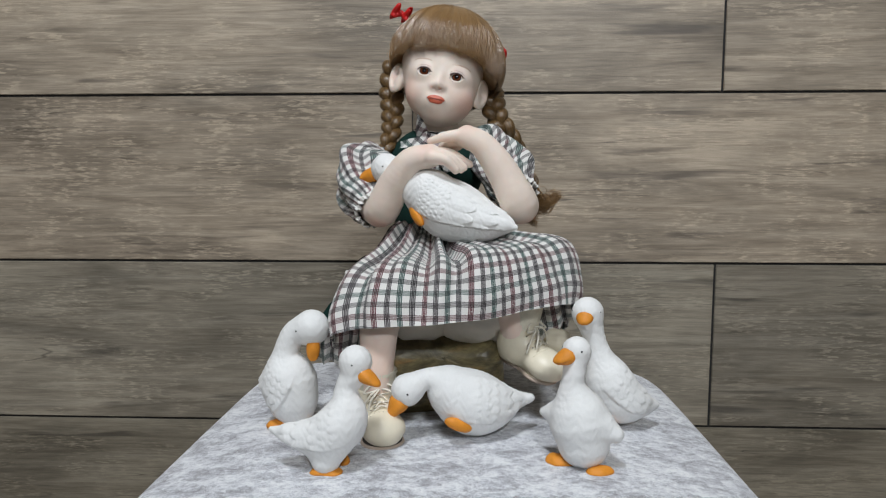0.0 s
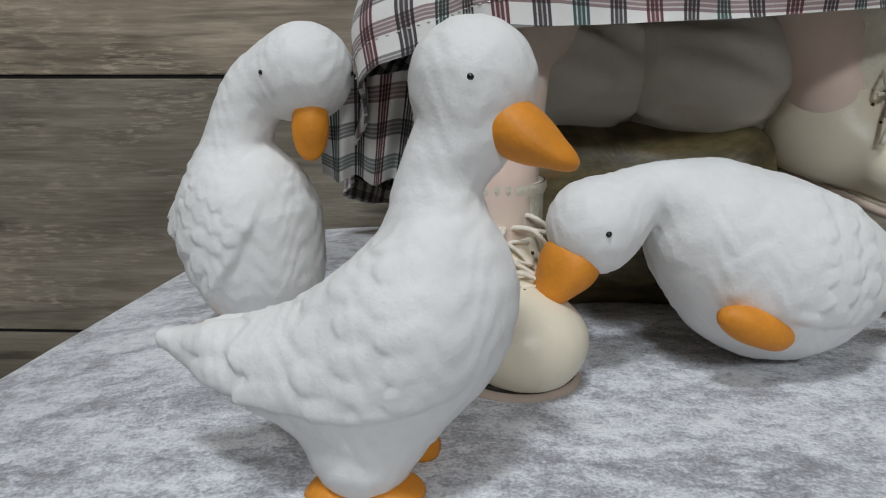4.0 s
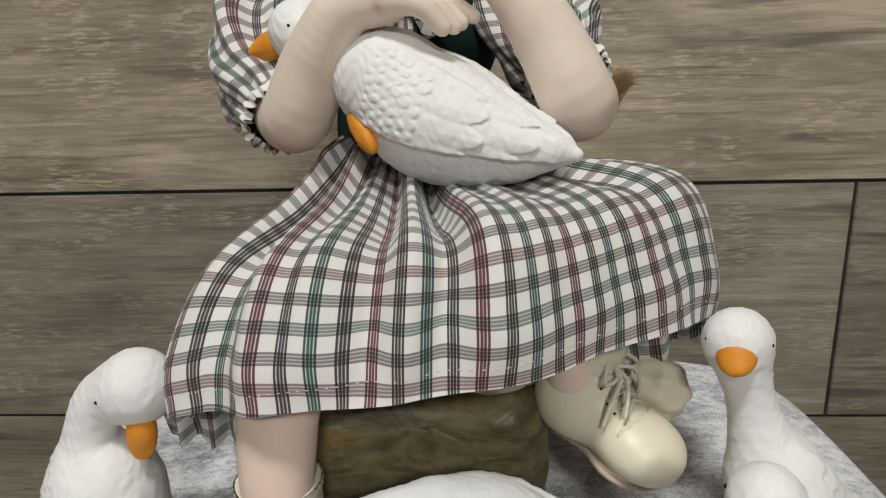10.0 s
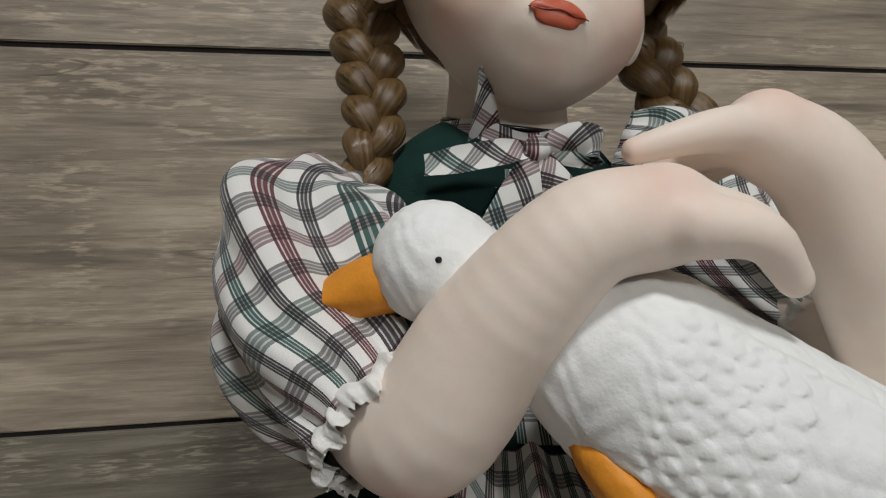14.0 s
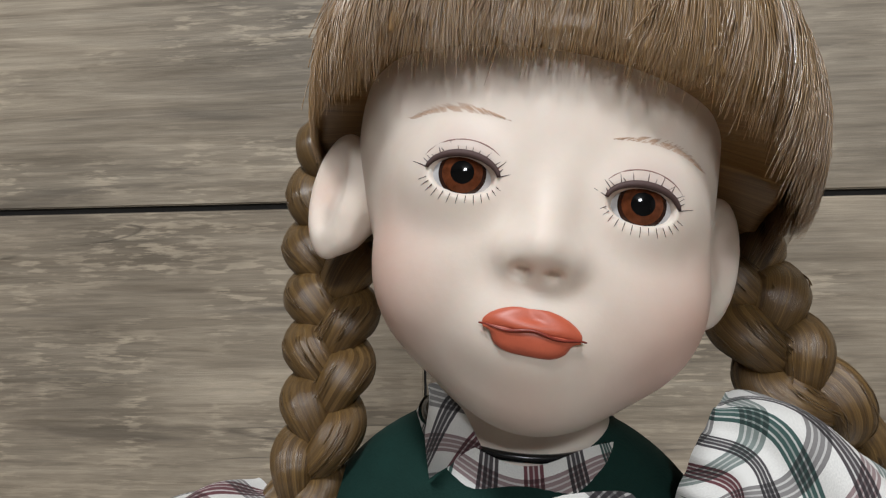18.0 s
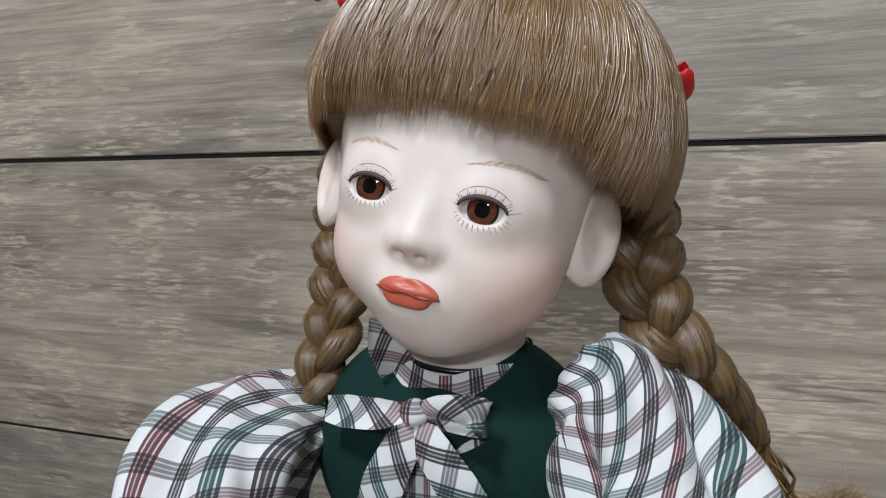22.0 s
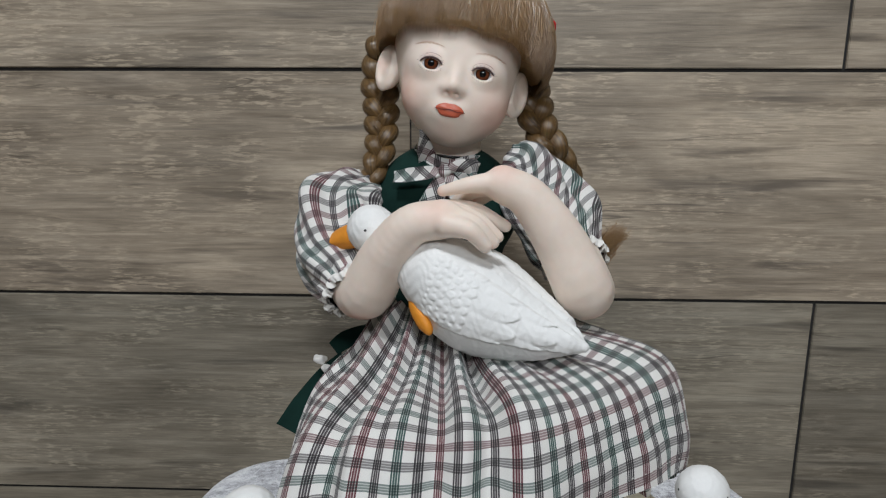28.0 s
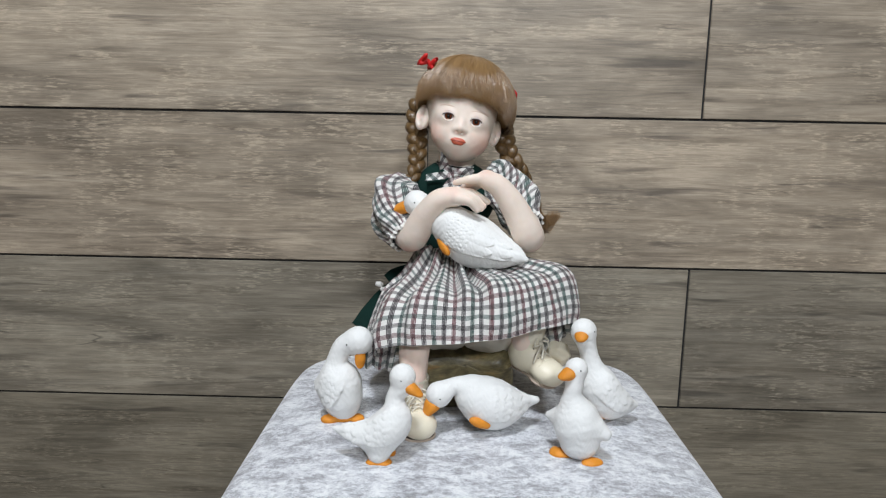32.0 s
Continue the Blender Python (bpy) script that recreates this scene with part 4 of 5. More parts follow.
        for k in range(3):
            p = 2 * math.pi * (run / pitch + k / 3)
            size = 1 - (1 - end) * (run / run[-1]) ** 2
            P = C + S * (wide * size * np.cos(p))[:, None] + D * (deep * size * np.sin(2 * p))[:, None]
            v, f, u = sweep(P, thick * size * (0.92 + 0.14 * np.cos(2 * p)), 12, True, 0.86, up=toward)
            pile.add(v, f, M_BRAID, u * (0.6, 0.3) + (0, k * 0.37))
            for q in range(40):
                a = rng.uniform(0, 2 * math.pi)
                i0 = rng.randint(0, 95)
                sl = slice(i0, i0 + 24)
                off = S[sl] * math.cos(a) + D[sl] * math.sin(a)
                v, f, u = sweep(P[sl] + off * (thick * size[sl] * 1.0)[:, None], 0.00016, 3, True)
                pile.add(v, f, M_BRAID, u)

    plait([(-0.034, 0.676, 0.792), (-0.0375, 0.673, 0.771), (-0.0355, 0.661, 0.7475), (-0.0355, 0.648, 0.7247), (-0.041, 0.640, 0.707)])
    plait([(0.055, 0.676, 0.780), (0.0595, 0.671, 0.767), (0.0620, 0.659, 0.7527), (0.0660, 0.652, 0.7384), (0.0755, 0.650, 0.7250), (0.0885, 0.664, 0.706), (0.0955, 0.676, 0.692)], end=0.42)
    # the loose end of the plait: one curl outward, a thinner one hanging
    for k in range(620):
        j = rng.normal(0, 1, (5, 3))
        if k % 3:
            pts = [np.array((0.0955, 0.676, 0.693)) + j[0] * 0.0018, np.array((0.0985, 0.682, 0.676)) + j[1] * 0.0036, np.array((0.1025, 0.684, 0.661)) + j[2] * 0.0052, np.array((0.113, 0.690, 0.656)) + j[3] * 0.0046, np.array((0.1285, 0.699, 0.6645)) + j[4] * 0.0034]
        else:
            pts = [np.array((0.0955, 0.676, 0.693)) + j[0] * 0.0018, np.array((0.098, 0.681, 0.674)) + j[1] * 0.0034, np.array((0.099, 0.682, 0.657)) + j[2] * 0.0036, np.array((0.100, 0.683, 0.646)) + j[3] * 0.0034, np.array((0.104, 0.685, 0.638)) + j[4] * 0.0034]
        v, f, u = sweep(curve(pts, 14), np.linspace(0.00055, 0.0001, 14), 3, False)
        pile.add(v, f, M_HAIR, u * (3, 0.3) + rng.rand())

    # red bows
    for c, ax, size in (((0.0680, 0.679, 0.798), unit((0.35, -0.5, 0.8)), 0.0092), ((-0.0235, 0.646, 0.8345), unit((0.9, -0.3, -0.35)), 0.0085)):
        c = np.array(c)
        out = unit(c - to_world(hc))
        th = np.cross(ax, out)
        m = np.stack([ax, out, th], 1)
        loops = [turned(c + ax * s * size * 0.75 + out * 0.002, (size * 0.75, size * 0.42, size * 0.36), m) for s in (-1, 1)]
        tails = [cone(c, 0.0012, c + ax * s * size * 0.8 + th * size * 0.9, 0.0026) for s in (-1, 1)]
        bow = blend(0.0012, cut(0.001, loops[0], turned(c - ax * size * 1.1 + out * 0.002, (size * 0.5, size * 0.6, size * 0.16), m)), cut(0.001, loops[1], turned(c + ax * size * 1.1 + out * 0.002, (size * 0.5, size * 0.6, size * 0.16), m)), ball(c + out * 0.002, 0.0028), *tails)
        V, F = net(bow, c - 0.02, c + 0.02, 0.0008)
        pile.add(V, F, M_RED)

    # arms and fingers
    def limb(main, fingers, mat=M_BISQUE):
        fn = merged(flow(main, 6))
        for q in fingers:
            fn = blend(0.002, fn, merged(flow(q, 4)))
        every = np.array([p for q in (main, *fingers) for p in q])
        V, F = net(fn, (every[:, :3] - every[:, 3:]).min(0) - 0.004, (every[:, :3] + every[:, 3:]).max(0) + 0.004, 0.001)
        pile.add(V, F, mat)

    limb([(-0.052, 0.612, 0.678, 0.016), (-0.0365, 0.572, 0.656, 0.0152), (-0.022, 0.558, 0.678, 0.0133), (-0.008, 0.549, 0.6965, 0.0105), (0.008, 0.548, 0.7005, 0.0098)],
         [[(0.010, 0.541, 0.699, 0.0062), (0.021, 0.5375, 0.697, 0.0046), (0.029, 0.539, 0.689, 0.0034)],
          [(0.012, 0.547, 0.7015, 0.0062), (0.024, 0.544, 0.6985, 0.0044), (0.033, 0.5455, 0.6895, 0.0032)],
          [(0.012, 0.553, 0.7025, 0.0058), (0.025, 0.551, 0.6995, 0.0042), (0.0355, 0.552, 0.691, 0.0031)],
          [(0.008, 0.557, 0.7035, 0.0056), (0.024, 0.562, 0.7025, 0.0044), (0.040, 0.5655, 0.694, 0.0032)]])
    limb([(0.077, 0.612, 0.680, 0.015), (0.0828, 0.568, 0.6595, 0.0156), (0.068, 0.563, 0.687, 0.0135), (0.0515, 0.561, 0.7090, 0.0108), (0.038, 0.5605, 0.7165, 0.0096)],
         [[(0.034, 0.5585, 0.7175, 0.0058), (0.021, 0.556, 0.7165, 0.0042), (0.0075, 0.5585, 0.713, 0.0028)],
          [(0.034, 0.564, 0.7165, 0.0058), (0.022, 0.566, 0.712, 0.0042), (0.0125, 0.571, 0.704, 0.003)],
          [(0.035, 0.569, 0.7145, 0.0056), (0.026, 0.573, 0.707, 0.004), (0.02, 0.576, 0.699, 0.003)]])
    # legs, socks, bloomers
    limb([(-0.010, 0.540, 0.588, 0.018), (-0.0245, 0.495, 0.580, 0.0155), (-0.0270, 0.4800, 0.548, 0.0126), (-0.0275, 0.4790, 0.522, 0.0115)], [])
    limb([(0.055, 0.575, 0.605, 0.020), (0.070, 0.526, 0.595, 0.0150), (0.0765, 0.5210, 0.568, 0.0124), (0.0800, 0.525, 0.545, 0.0115)], [])
    V, F = net(wobble(ball((0.111, 0.532, 0.549), (0.0120, 0.0115, 0.0145)), 0.0034, 0.0011), (0.092, 0.512, 0.528), (0.13, 0.55, 0.57), 0.0009)
    pile.add(V, F, M_CREAM)
    for c, r in (((0.0, 0.545, 0.572), (0.034, 0.034, 0.024)), ((0.042, 0.546, 0.572), (0.035, 0.036, 0.026))):
        V, F = net(wobble(ball(c, r), 0.005, 0.0016), np.array(c) - 0.042, np.array(c) + 0.042, 0.0018)
        pile.add(V, F, M_LEGS)

    def boot(ankle, toe, sole_z, open_z, welt=None):
        """A laced shoe from ankle to toe: upper, sole, tongue, laces and the ribbed sock in it."""
        ankle, toe = np.array(ankle), np.array(toe)
        a = unit((toe - ankle) * (1, 1, 0))
        s = np.cross((0, 0, 1), a)
        slope = (toe - ankle)[2] / np.linalg.norm((toe - ankle)[:2])
        ax = unit(a + np.array((0, 0, slope)))
        upv = np.cross(ax, s) * -1
        if upv[2] < 0:
            upv = -upv
        m = np.stack([ax, s, upv], 1)
        L = np.linalg.norm(toe - ankle)
        P = lambda x, y, z: ankle + ax * x + s * y + upv * z
        upper = blend(0.007, turned(P(L * 0.66, 0, 0.0), (L * 0.41, 0.0160, 0.0108), m), turned(P(-0.002, 0, 0.003), (0.017, 0.0140, 0.015), m), cone(P(-0.003, 0, 0.0), 0.0145, P(-0.006, 0, 0.021), 0.0150), cone(P(0.004, 0, 0.002), 0.0122, P(L * 0.8, 0, -0.001), 0.0098))
        upper = cut(0.001, upper, lambda q: (q - P(0, 0, -0.0085)) @ upv)
        upper = cut(0.001, upper, cone(P(-0.006, 0, 0.018), 0.0122, P(-0.007, 0, 0.034), 0.0135))
        flat = lambda q: -((P(0, 0, 0.0205) - q) @ upv)
        base = upper
        upper = lambda q: np.maximum(base(q), flat(q))
        lo, hi = np.minimum(ankle, toe) - 0.03, np.maximum(ankle, toe) + 0.03
        V, F = net(upper, lo, hi, 0.0009)
        pile.add(V, F, M_CREAM)
        # sole with a dark gap above it
        trim = 0.0022 if welt is M_CREAM else 0.0
        for z, h, g, mt in ((-0.0108, 0.0016, -trim, M_SOLE), (-0.0088, 0.0010, -0.0012 - trim, welt or M_WELT)):
            so = blend(0.010, turned(P(L * 0.60, 0, z), (L * 0.43 + g, 0.0158 + g, h * 2.2), m), turned(P(-0.004, 0, z), (0.0156 + g, 0.0128 + g, h * 2.2), m))
            sf = lambda q, so=so, z=z, h=h: np.maximum(so(q), np.abs((q - P(0, 0, z)) @ upv) - h)
            V, F = net(sf, lo, hi, 0.0009)
            pile.add(V, F, mt)
        # sock: ribs round the ankle
        n = 66
        G, U = [], []
        for i, z in enumerate(np.linspace(0.010, open_z, 14)):
            for j in range(n + 1):
                q = 2 * math.pi * j / n
                r = 0.0134 + 0.0003 * math.cos(q * 33) + 0.0008 * math.sin(i / 13 * math.pi * 0.8) + (0.0009 if i > 11 else 0)
                G.append(P(-0.0055 + r * math.cos(q), r * math.sin(q), z))
                U.append((q, z * 20))
        v, f, u = sheet(np.array(G).reshape(14, n + 1, 3), np.array(U).reshape(14, n + 1, 2))
        pile.add(v, f, M_SOCK, u)
        G2 = [P(-0.0055 + (0.0143 if k == 0 else 0.0118) * math.cos(2 * math.pi * j / n), (0.0143 if k == 0 else 0.0118) * math.sin(2 * math.pi * j / n), open_z) for k in (0, 1) for j in range(n + 1)]
        v, f, u = sheet(np.array(G2).reshape(2, n + 1, 3), np.zeros((2, n + 1, 2)))
        pile.add(v, f, M_SOCK, u)
        # laces: crossed rows, a bow with two loops and two hanging ends
        def on(x, y, lift=0.0012):
            z = np.linspace(0.034, -0.005, 160)
            d = upper(np.array([P(x, y, k) for k in z]))
            hit = d < 0
            return P(x, y, (z[np.argmax(hit)] if hit.any() else 0.012) + lift)
        # scalloped edge of the toe cap
        cap = [on(L * 0.5 + 0.004 - 14 * y * y + 0.0007 * abs(math.sin(y * 900)), y, 0.0001) for y in np.linspace(-0.0125, 0.0125, 41)]
        v, f, u = sweep(cap, 0.0006, 5)
        pile.add(v, f, M_CREAM)
        for i, x in enumerate((0.0085, 0.0125, 0.0165)):
            for sg in (-1, 1):
                v, f, u = sweep(curve([on(x, -0.0062 * sg), on(x + 0.002, 0, 0.0022), on(x + 0.0042, 0.0062 * sg)], 9), 0.00062, 6)
                pile.add(v, f, M_CORD)
            for sg in (-1, 1):
                e = on(x, 0.0075 * sg, 0.0)
                V, F = net(ball(e, 0.0006), e - 0.0014, e + 0.0014, 0.0003)
                pile.add(V, F, M_EYELET)
        for i in range(7):
            e = on(0.0225 + 0.0008 * math.cos(i * 2.1), -0.009 + 0.003 * i, -0.0002)
            V, F = net(ball(e, 0.00045), e - 0.0012, e + 0.0012, 0.0003)
            pile.add(V, F, M_EYELET)
        k0 = on(0.0075, 0, 0.003)
        for pts in ([k0, k0 + s * 0.006 + upv * 0.003, k0 + s * 0.012 + ax * 0.003 - upv * 0.001, k0 + s * 0.006 + ax * 0.004, k0],
                    [k0, k0 - s * 0.006 + upv * 0.003, k0 - s * 0.012 + ax * 0.004 - upv * 0.001, k0 - s * 0.006 + ax * 0.005, k0],
                    [k0, k0 + s * 0.006 + ax * 0.005, k0 + s * 0.012 + ax * 0.006 - upv * 0.008, k0 + s * 0.015 + ax * 0.006 - upv * 0.015],
                    [k0, k0 - s * 0.005 + ax * 0.006, k0 - s * 0.011 + ax * 0.008 - upv * 0.006, k0 - s * 0.014 + ax * 0.009 - upv * 0.016],
                    [k0, k0 - s * 0.003 + ax * 0.007, k0 - s * 0.008 + ax * 0.012 - upv * 0.004, k0 - s * 0.010 + ax * 0.014 - upv * 0.010]):
            v, f, u = sweep(curve(pts, 22), 0.00075, 6)
            pile.add(v, f, M_CORD)

    boot((-0.0265, 0.4780, 0.5080), (-0.0165, 0.4450, 0.5060), TOP, 0.034)
    boot((0.0805, 0.5240, 0.5475), (0.1085, 0.4985, 0.5365), 0.525, 0.042, M_CREAM)

    # torso and bodice
    body = blend(0.015, ball((0.006, 0.652, 0.690), (0.047, 0.032, 0.042)), ball((0.006, 0.640, 0.645), (0.036, 0.030, 0.03)), cone((0.006, 0.64, 0.645), 0.03, (0.01, 0.60, 0.60), 0.03))
    V, F = net(body, (-0.06, 0.55, 0.56), (0.07, 0.70, 0.745), 0.0018)
    pile.add(V, F, M_DARKCLOTH)

    def breast(x, z, lift=0.0015):
        y = np.linspace(0.59, 0.66, 240)
        d = body(np.stack([np.full_like(y, x), y, np.full_like(y, z)], 1))
        return np.array((x, (y[np.argmax(d < 0)] if (d < 0).any() else 0.632) - lift, z))

    # checked dress front between the two sides of the bodice
    G = np.array([[breast(0.006 + u * (0.006 + 0.004 * (0.715 - z) / 0.07), z, 0.0012) for u in np.linspace(-1, 1, 9)] for z in np.linspace(0.712, 0.640, 18)])
    U = np.array([[(u * 0.3, v * 1.5) for u in np.linspace(-1, 1, 9)] for v in np.linspace(0, 1, 18)])
    pile.add(*sheet(G, U)[:2], M_PLAID, U.reshape(-1, 2))
    # collar band with a turned, pointed edge
    n = 100
    G, U = [], []
    for i in range(8):
        t = i / 7
        for j in range(n + 1):
            q = 2 * math.pi * j / n
            front = max(0.0, -math.sin(q))
            r = 0.0218 + 0.0085 * t ** 1.2 + 0.0006 * math.sin(q * 9) * t
            z = 0.7270 - 0.0125 * t - (0.003 + 0.008 * t) * front ** 3 + 0.001 * math.sin(q * 5) + 0.002 * math.cos(q)* -1
            G.append((0.0085 + r * math.cos(q) * 1.02, 0.652 + r * math.sin(q), z))
            U.append((q * 0.0235 / 0.05, t * 0.4))
    v, f, u = sheet(np.array(G).reshape(8, n + 1, 3), np.array(U).reshape(8, n + 1, 2))
    pile.add(v, f, M_PLAID, u)
    ringp = [(0.0085 + 0.0208 * math.cos(q), 0.652 + 0.0206 * math.sin(q), 0.7272 - 0.003 * max(0, -math.sin(q)) - 0.002 * math.cos(q)) for q in np.linspace(0, 2 * math.pi, 60)]
    v, f, u = sweep(ringp, 0.0009, 6, False)
    pile.add(v, f, M_BLACK)
    # upturned collar corner and tie: folded bands with a free twist
    def band(pts, width, twist=(0, 0), mat=M_PLAID, nn=22, axis=(0, 0, 1), slant=0.7):
        C = curve(pts, nn)
        T = np.gradient(C, axis=0)
        T /= np.linalg.norm(T, axis=1)[:, None]
        Wd = np.broadcast_to(np.asarray(width, dtype=float), (nn,)) if np.ndim(width) == 0 else np.interp(np.linspace(0, 1, nn), np.linspace(0, 1, len(width)), width)
        out = []
        uv = []
        run = np.r_[0, np.cumsum(np.linalg.norm(np.diff(C, axis=0), axis=1))]
        for i in range(nn):
            a = math.radians(twist[0] + (twist[1] - twist[0]) * i / (nn - 1))
            sd = unit(np.cross(T[i], np.cross(axis, T[i])))
            nm = np.cross(T[i], sd)
            d = sd * math.cos(a) + nm * math.sin(a)
            e = nm * math.cos(a) - sd * math.sin(a)
            for w in np.linspace(-1, 1, 7):
                out.append(C[i] + d * w * Wd[i] + e * 0.0012 * (1 - w * w))
                k = (run[i] / 0.05, w * Wd[i] / 0.05)
                uv.append((k[0] * slant - k[1] * slant + 0.1, k[0] * slant + k[1] * slant))
        G = np.array(out).reshape(nn, 7, 3)
        v, f, u = sheet(G, np.array(uv).reshape(nn, 7, 2))
        pile.add(v, f, mat, u)
    knot = np.array((0.0068, 0.6165, 0.7175))
    band([(-0.004, 0.632, 0.722), (-0.006, 0.625, 0.733), (-0.0075, 0.622, 0.7405)], [0.006, 0.0045, 0.001], (20, 60), axis=(1, 0, 0))
    band([knot, knot + (-0.010, -0.002, -0.001), knot + (-0.022, 0.002, -0.003), knot + (-0.031, 0.006, -0.0045)], [0.002, 0.0042, 0.0046, 0.0036], (25, 30))
    band([knot, knot + (0.009, -0.003, 0.003), knot + (0.0165, -0.001, 0.002), knot + (0.0175, 0.001, -0.001), knot + (0.009, 0.001, -0.001), knot], [0.002, 0.004, 0.0048, 0.0048, 0.004, 0.002], (15, 10))
    band([knot, knot + (-0.004, -0.002, -0.010), knot + (-0.010, -0.002, -0.022), knot + (-0.014, 0, -0.034)], [0.0025, 0.0055, 0.0065, 0.0065], (5, 15), axis=(1, 0, 0))
    band([knot, knot + (0.005, -0.002, -0.009), knot + (0.0115, -0.002, -0.019), knot + (0.016, 0.0, -0.028)], [0.0025, 0.005, 0.006, 0.006], (-5, -15), axis=(1, 0, 0))
    V, F = net(wobble(ball(knot + (0, -0.001, 0), (0.004, 0.003, 0.0038)), 0.002, 0.0003), knot - 0.008, knot + 0.008, 0.0007)
    pile.add(V, F, M_PLAID, V[:, [0, 2]] * 20)

    # puffed sleeves
    def sleeve(path, radii, seed, squash=(1.0, 1.0), lace_r=0.018):
        n, rows = 150, 56
        C = curve(path, rows)
        T = np.gradient(C, axis=0)
        T /= np.linalg.norm(T, axis=1)[:, None]
        R = np.interp(np.linspace(0, 1, rows), np.linspace(0, 1, len(radii)), radii)
        R = np.convolve(np.pad(R, 4, "edge"), np.ones(9) / 9, "valid")
        ph = np.random.RandomState(seed).uniform(0, 6.3, 8)
        run = np.r_[0, np.cumsum(np.linalg.norm(np.diff(C, axis=0), axis=1))]
        G, U = np.zeros((rows, n + 1, 3)), np.zeros((rows, n + 1, 2))
        for i in range(rows):
            t = i / (rows - 1)
            sd = unit(np.cross(T[i], (0, 0, 1)))
            tp = np.cross(sd, T[i])
            gath = (1 - t) ** 3 * 0.7 + t ** 3
            for j in range(n + 1):
                q = 2 * math.pi * j / n
                f = gath * (0.0014 * math.sin(11 * q + ph[0]) + 0.0008 * math.sin(19 * q + ph[1])) + 0.0040 * math.sin(t * 3.1) * math.sin(4 * q + 5 * t + ph[2]) + 0.0021 * math.sin(7 * q - 5 * t + ph[3]) * math.sin(t * 3.1) ** 2
                f += 0.0005 * math.sin(5 * t * math.pi + 3 * q + ph[4]) * math.sin(t * math.pi)
                r = R[i] + f
                G[i, j] = C[i] + sd * r * math.cos(q) * squash[0] + tp * r * math.sin(q) * squash[1]
                cu, cv = q * 0.0235 / 0.05 + 0.08 * math.sin(5 * t + ph[5]), run[i] * 1.0 / 0.05 + 0.1 * math.sin(2 * q + ph[4])
                U[i, j] = (cu + 0.22 * math.sin(q) * cv, cv - 0.35 * math.sin(q + 0.6))
        v, f, u = sheet(G, U)
        pile.add(v, f, M_PLAID, u)
        # lace frill at the cuff
        c, tt = C[-1], T[-1]
        sd = unit(np.cross(tt, (0, 0, 1)))
        tp = np.cross(sd, tt)
        m = 220
        G = np.zeros((7, m + 1, 3))
        for i in range(7):
            for j in range(m + 1):
                q = 2 * math.pi * j / m
                w = math.sin(q * 22 + ph[6]) * 0.6 + math.sin(q * 37 + ph[7]) * 0.4
                r = lace_r + (0.0008 + 0.0012 * i / 6) * w * (0.4 + i / 6) + 0.0022 * math.sin(i / 6 * 3.0)
                h = -0.003 + 0.0062 * i / 6 + 0.0008 * math.cos(q * 66) * (i == 6) + 0.0012 * math.sin(q * 9)
                G[i, j] = c + sd * r * math.cos(q) * squash[0] + tp * r * math.sin(q) * squash[1] + tt * h
        v, f, u = sheet(G, np.zeros((7, m + 1, 2)))
        pile.add(v, f, M_LACE, u)

    sleeve([(-0.046, 0.648, 0.698), (-0.0535, 0.633, 0.694), (-0.0570, 0.612, 0.685), (-0.0510, 0.590, 0.668), (-0.0405, 0.575, 0.657)], [0.0155, 0.0210, 0.0246, 0.0250, 0.0222, 0.0165], 3, lace_r=0.0168)
    sleeve([(0.047, 0.650, 0.716), (0.059, 0.643, 0.711), (0.070, 0.627, 0.694), (0.077, 0.609, 0.679), (0.0815, 0.596, 0.669)], [0.016, 0.020, 0.0222, 0.0225, 0.0212, 0.0165], 5, lace_r=0.0168)

    # skirt: waist, lap, knees and hem, gathered at the waist
    ANG = [0, 30, 50, 75, 100, 125, 150, 180, 220, 270, 320, 360]
    HEM = [(0.122, 0.552, 0.560), (0.130, 0.513, 0.590), (0.099, 0.491, 0.5875), (0.045, 0.469, 0.5815), (0.000, 0.459, 0.5785), (-0.037, 0.461, 0.578), (-0.063, 0.478, 0.568), (-0.074, 0.530, 0.535), (-0.086, 0.605, 0.515), (0.01, 0.685, 0.512), (0.11, 0.635, 0.530), (0.122, 0.552, 0.560)]
    KNEE = [(0.123, 0.565, 0.625), (0.118, 0.535, 0.634), (0.086, 0.508, 0.6335), (0.046, 0.490, 0.6255), (0.000, 0.485, 0.6215), (-0.033, 0.487, 0.6165), (-0.056, 0.508, 0.607), (-0.066, 0.570, 0.597), (-0.058, 0.632, 0.585), (0.01, 0.668, 0.585), (0.092, 0.630, 0.595), (0.123, 0.565, 0.625)]
    n, rows = 420, 64
    ph = rng.uniform(0, 6.3, 12)
    G, U = np.zeros((rows, n + 1, 3)), np.zeros((rows, n + 1, 2))
    hem_i = lambda a, L: np.array([np.interp(a, ANG, [p[i] for p in L]) for i in range(3)])
    smooth = lambda a, L: sum(hem_i((a + d) % 360, L) * w for d, w in ((-16, 0.15), (-8, 0.22), (0, 0.26), (8, 0.22), (16, 0.15)))
    around = 0.0
    last = None
    for j in range(n + 1):
        a = 360 * j / n
        q = math.radians(a)
        W = np.array((0.010 + 0.033 * math.cos(q), 0.612 - 0.032 * math.sin(q), 0.642 + 0.002 * math.sin(q)))
        K, H = smooth(a, KNEE), smooth(a, HEM)
        if last is not None:
            around += np.linalg.norm((H - last) * (1, 1, 0.5)) * 1.08
        last = H
        M = W * 0.5 + K * 0.5 + np.array((0, 0, -0.003 + 0.003 * math.cos(q)))
        C = curve([W, M, K, K * 0.42 + H * 0.58 + np.array((0.005 * math.cos(q), -0.006 * math.sin(q), 0)), H], rows)
        out = np.array((math.cos(q), -math.sin(q), 0))
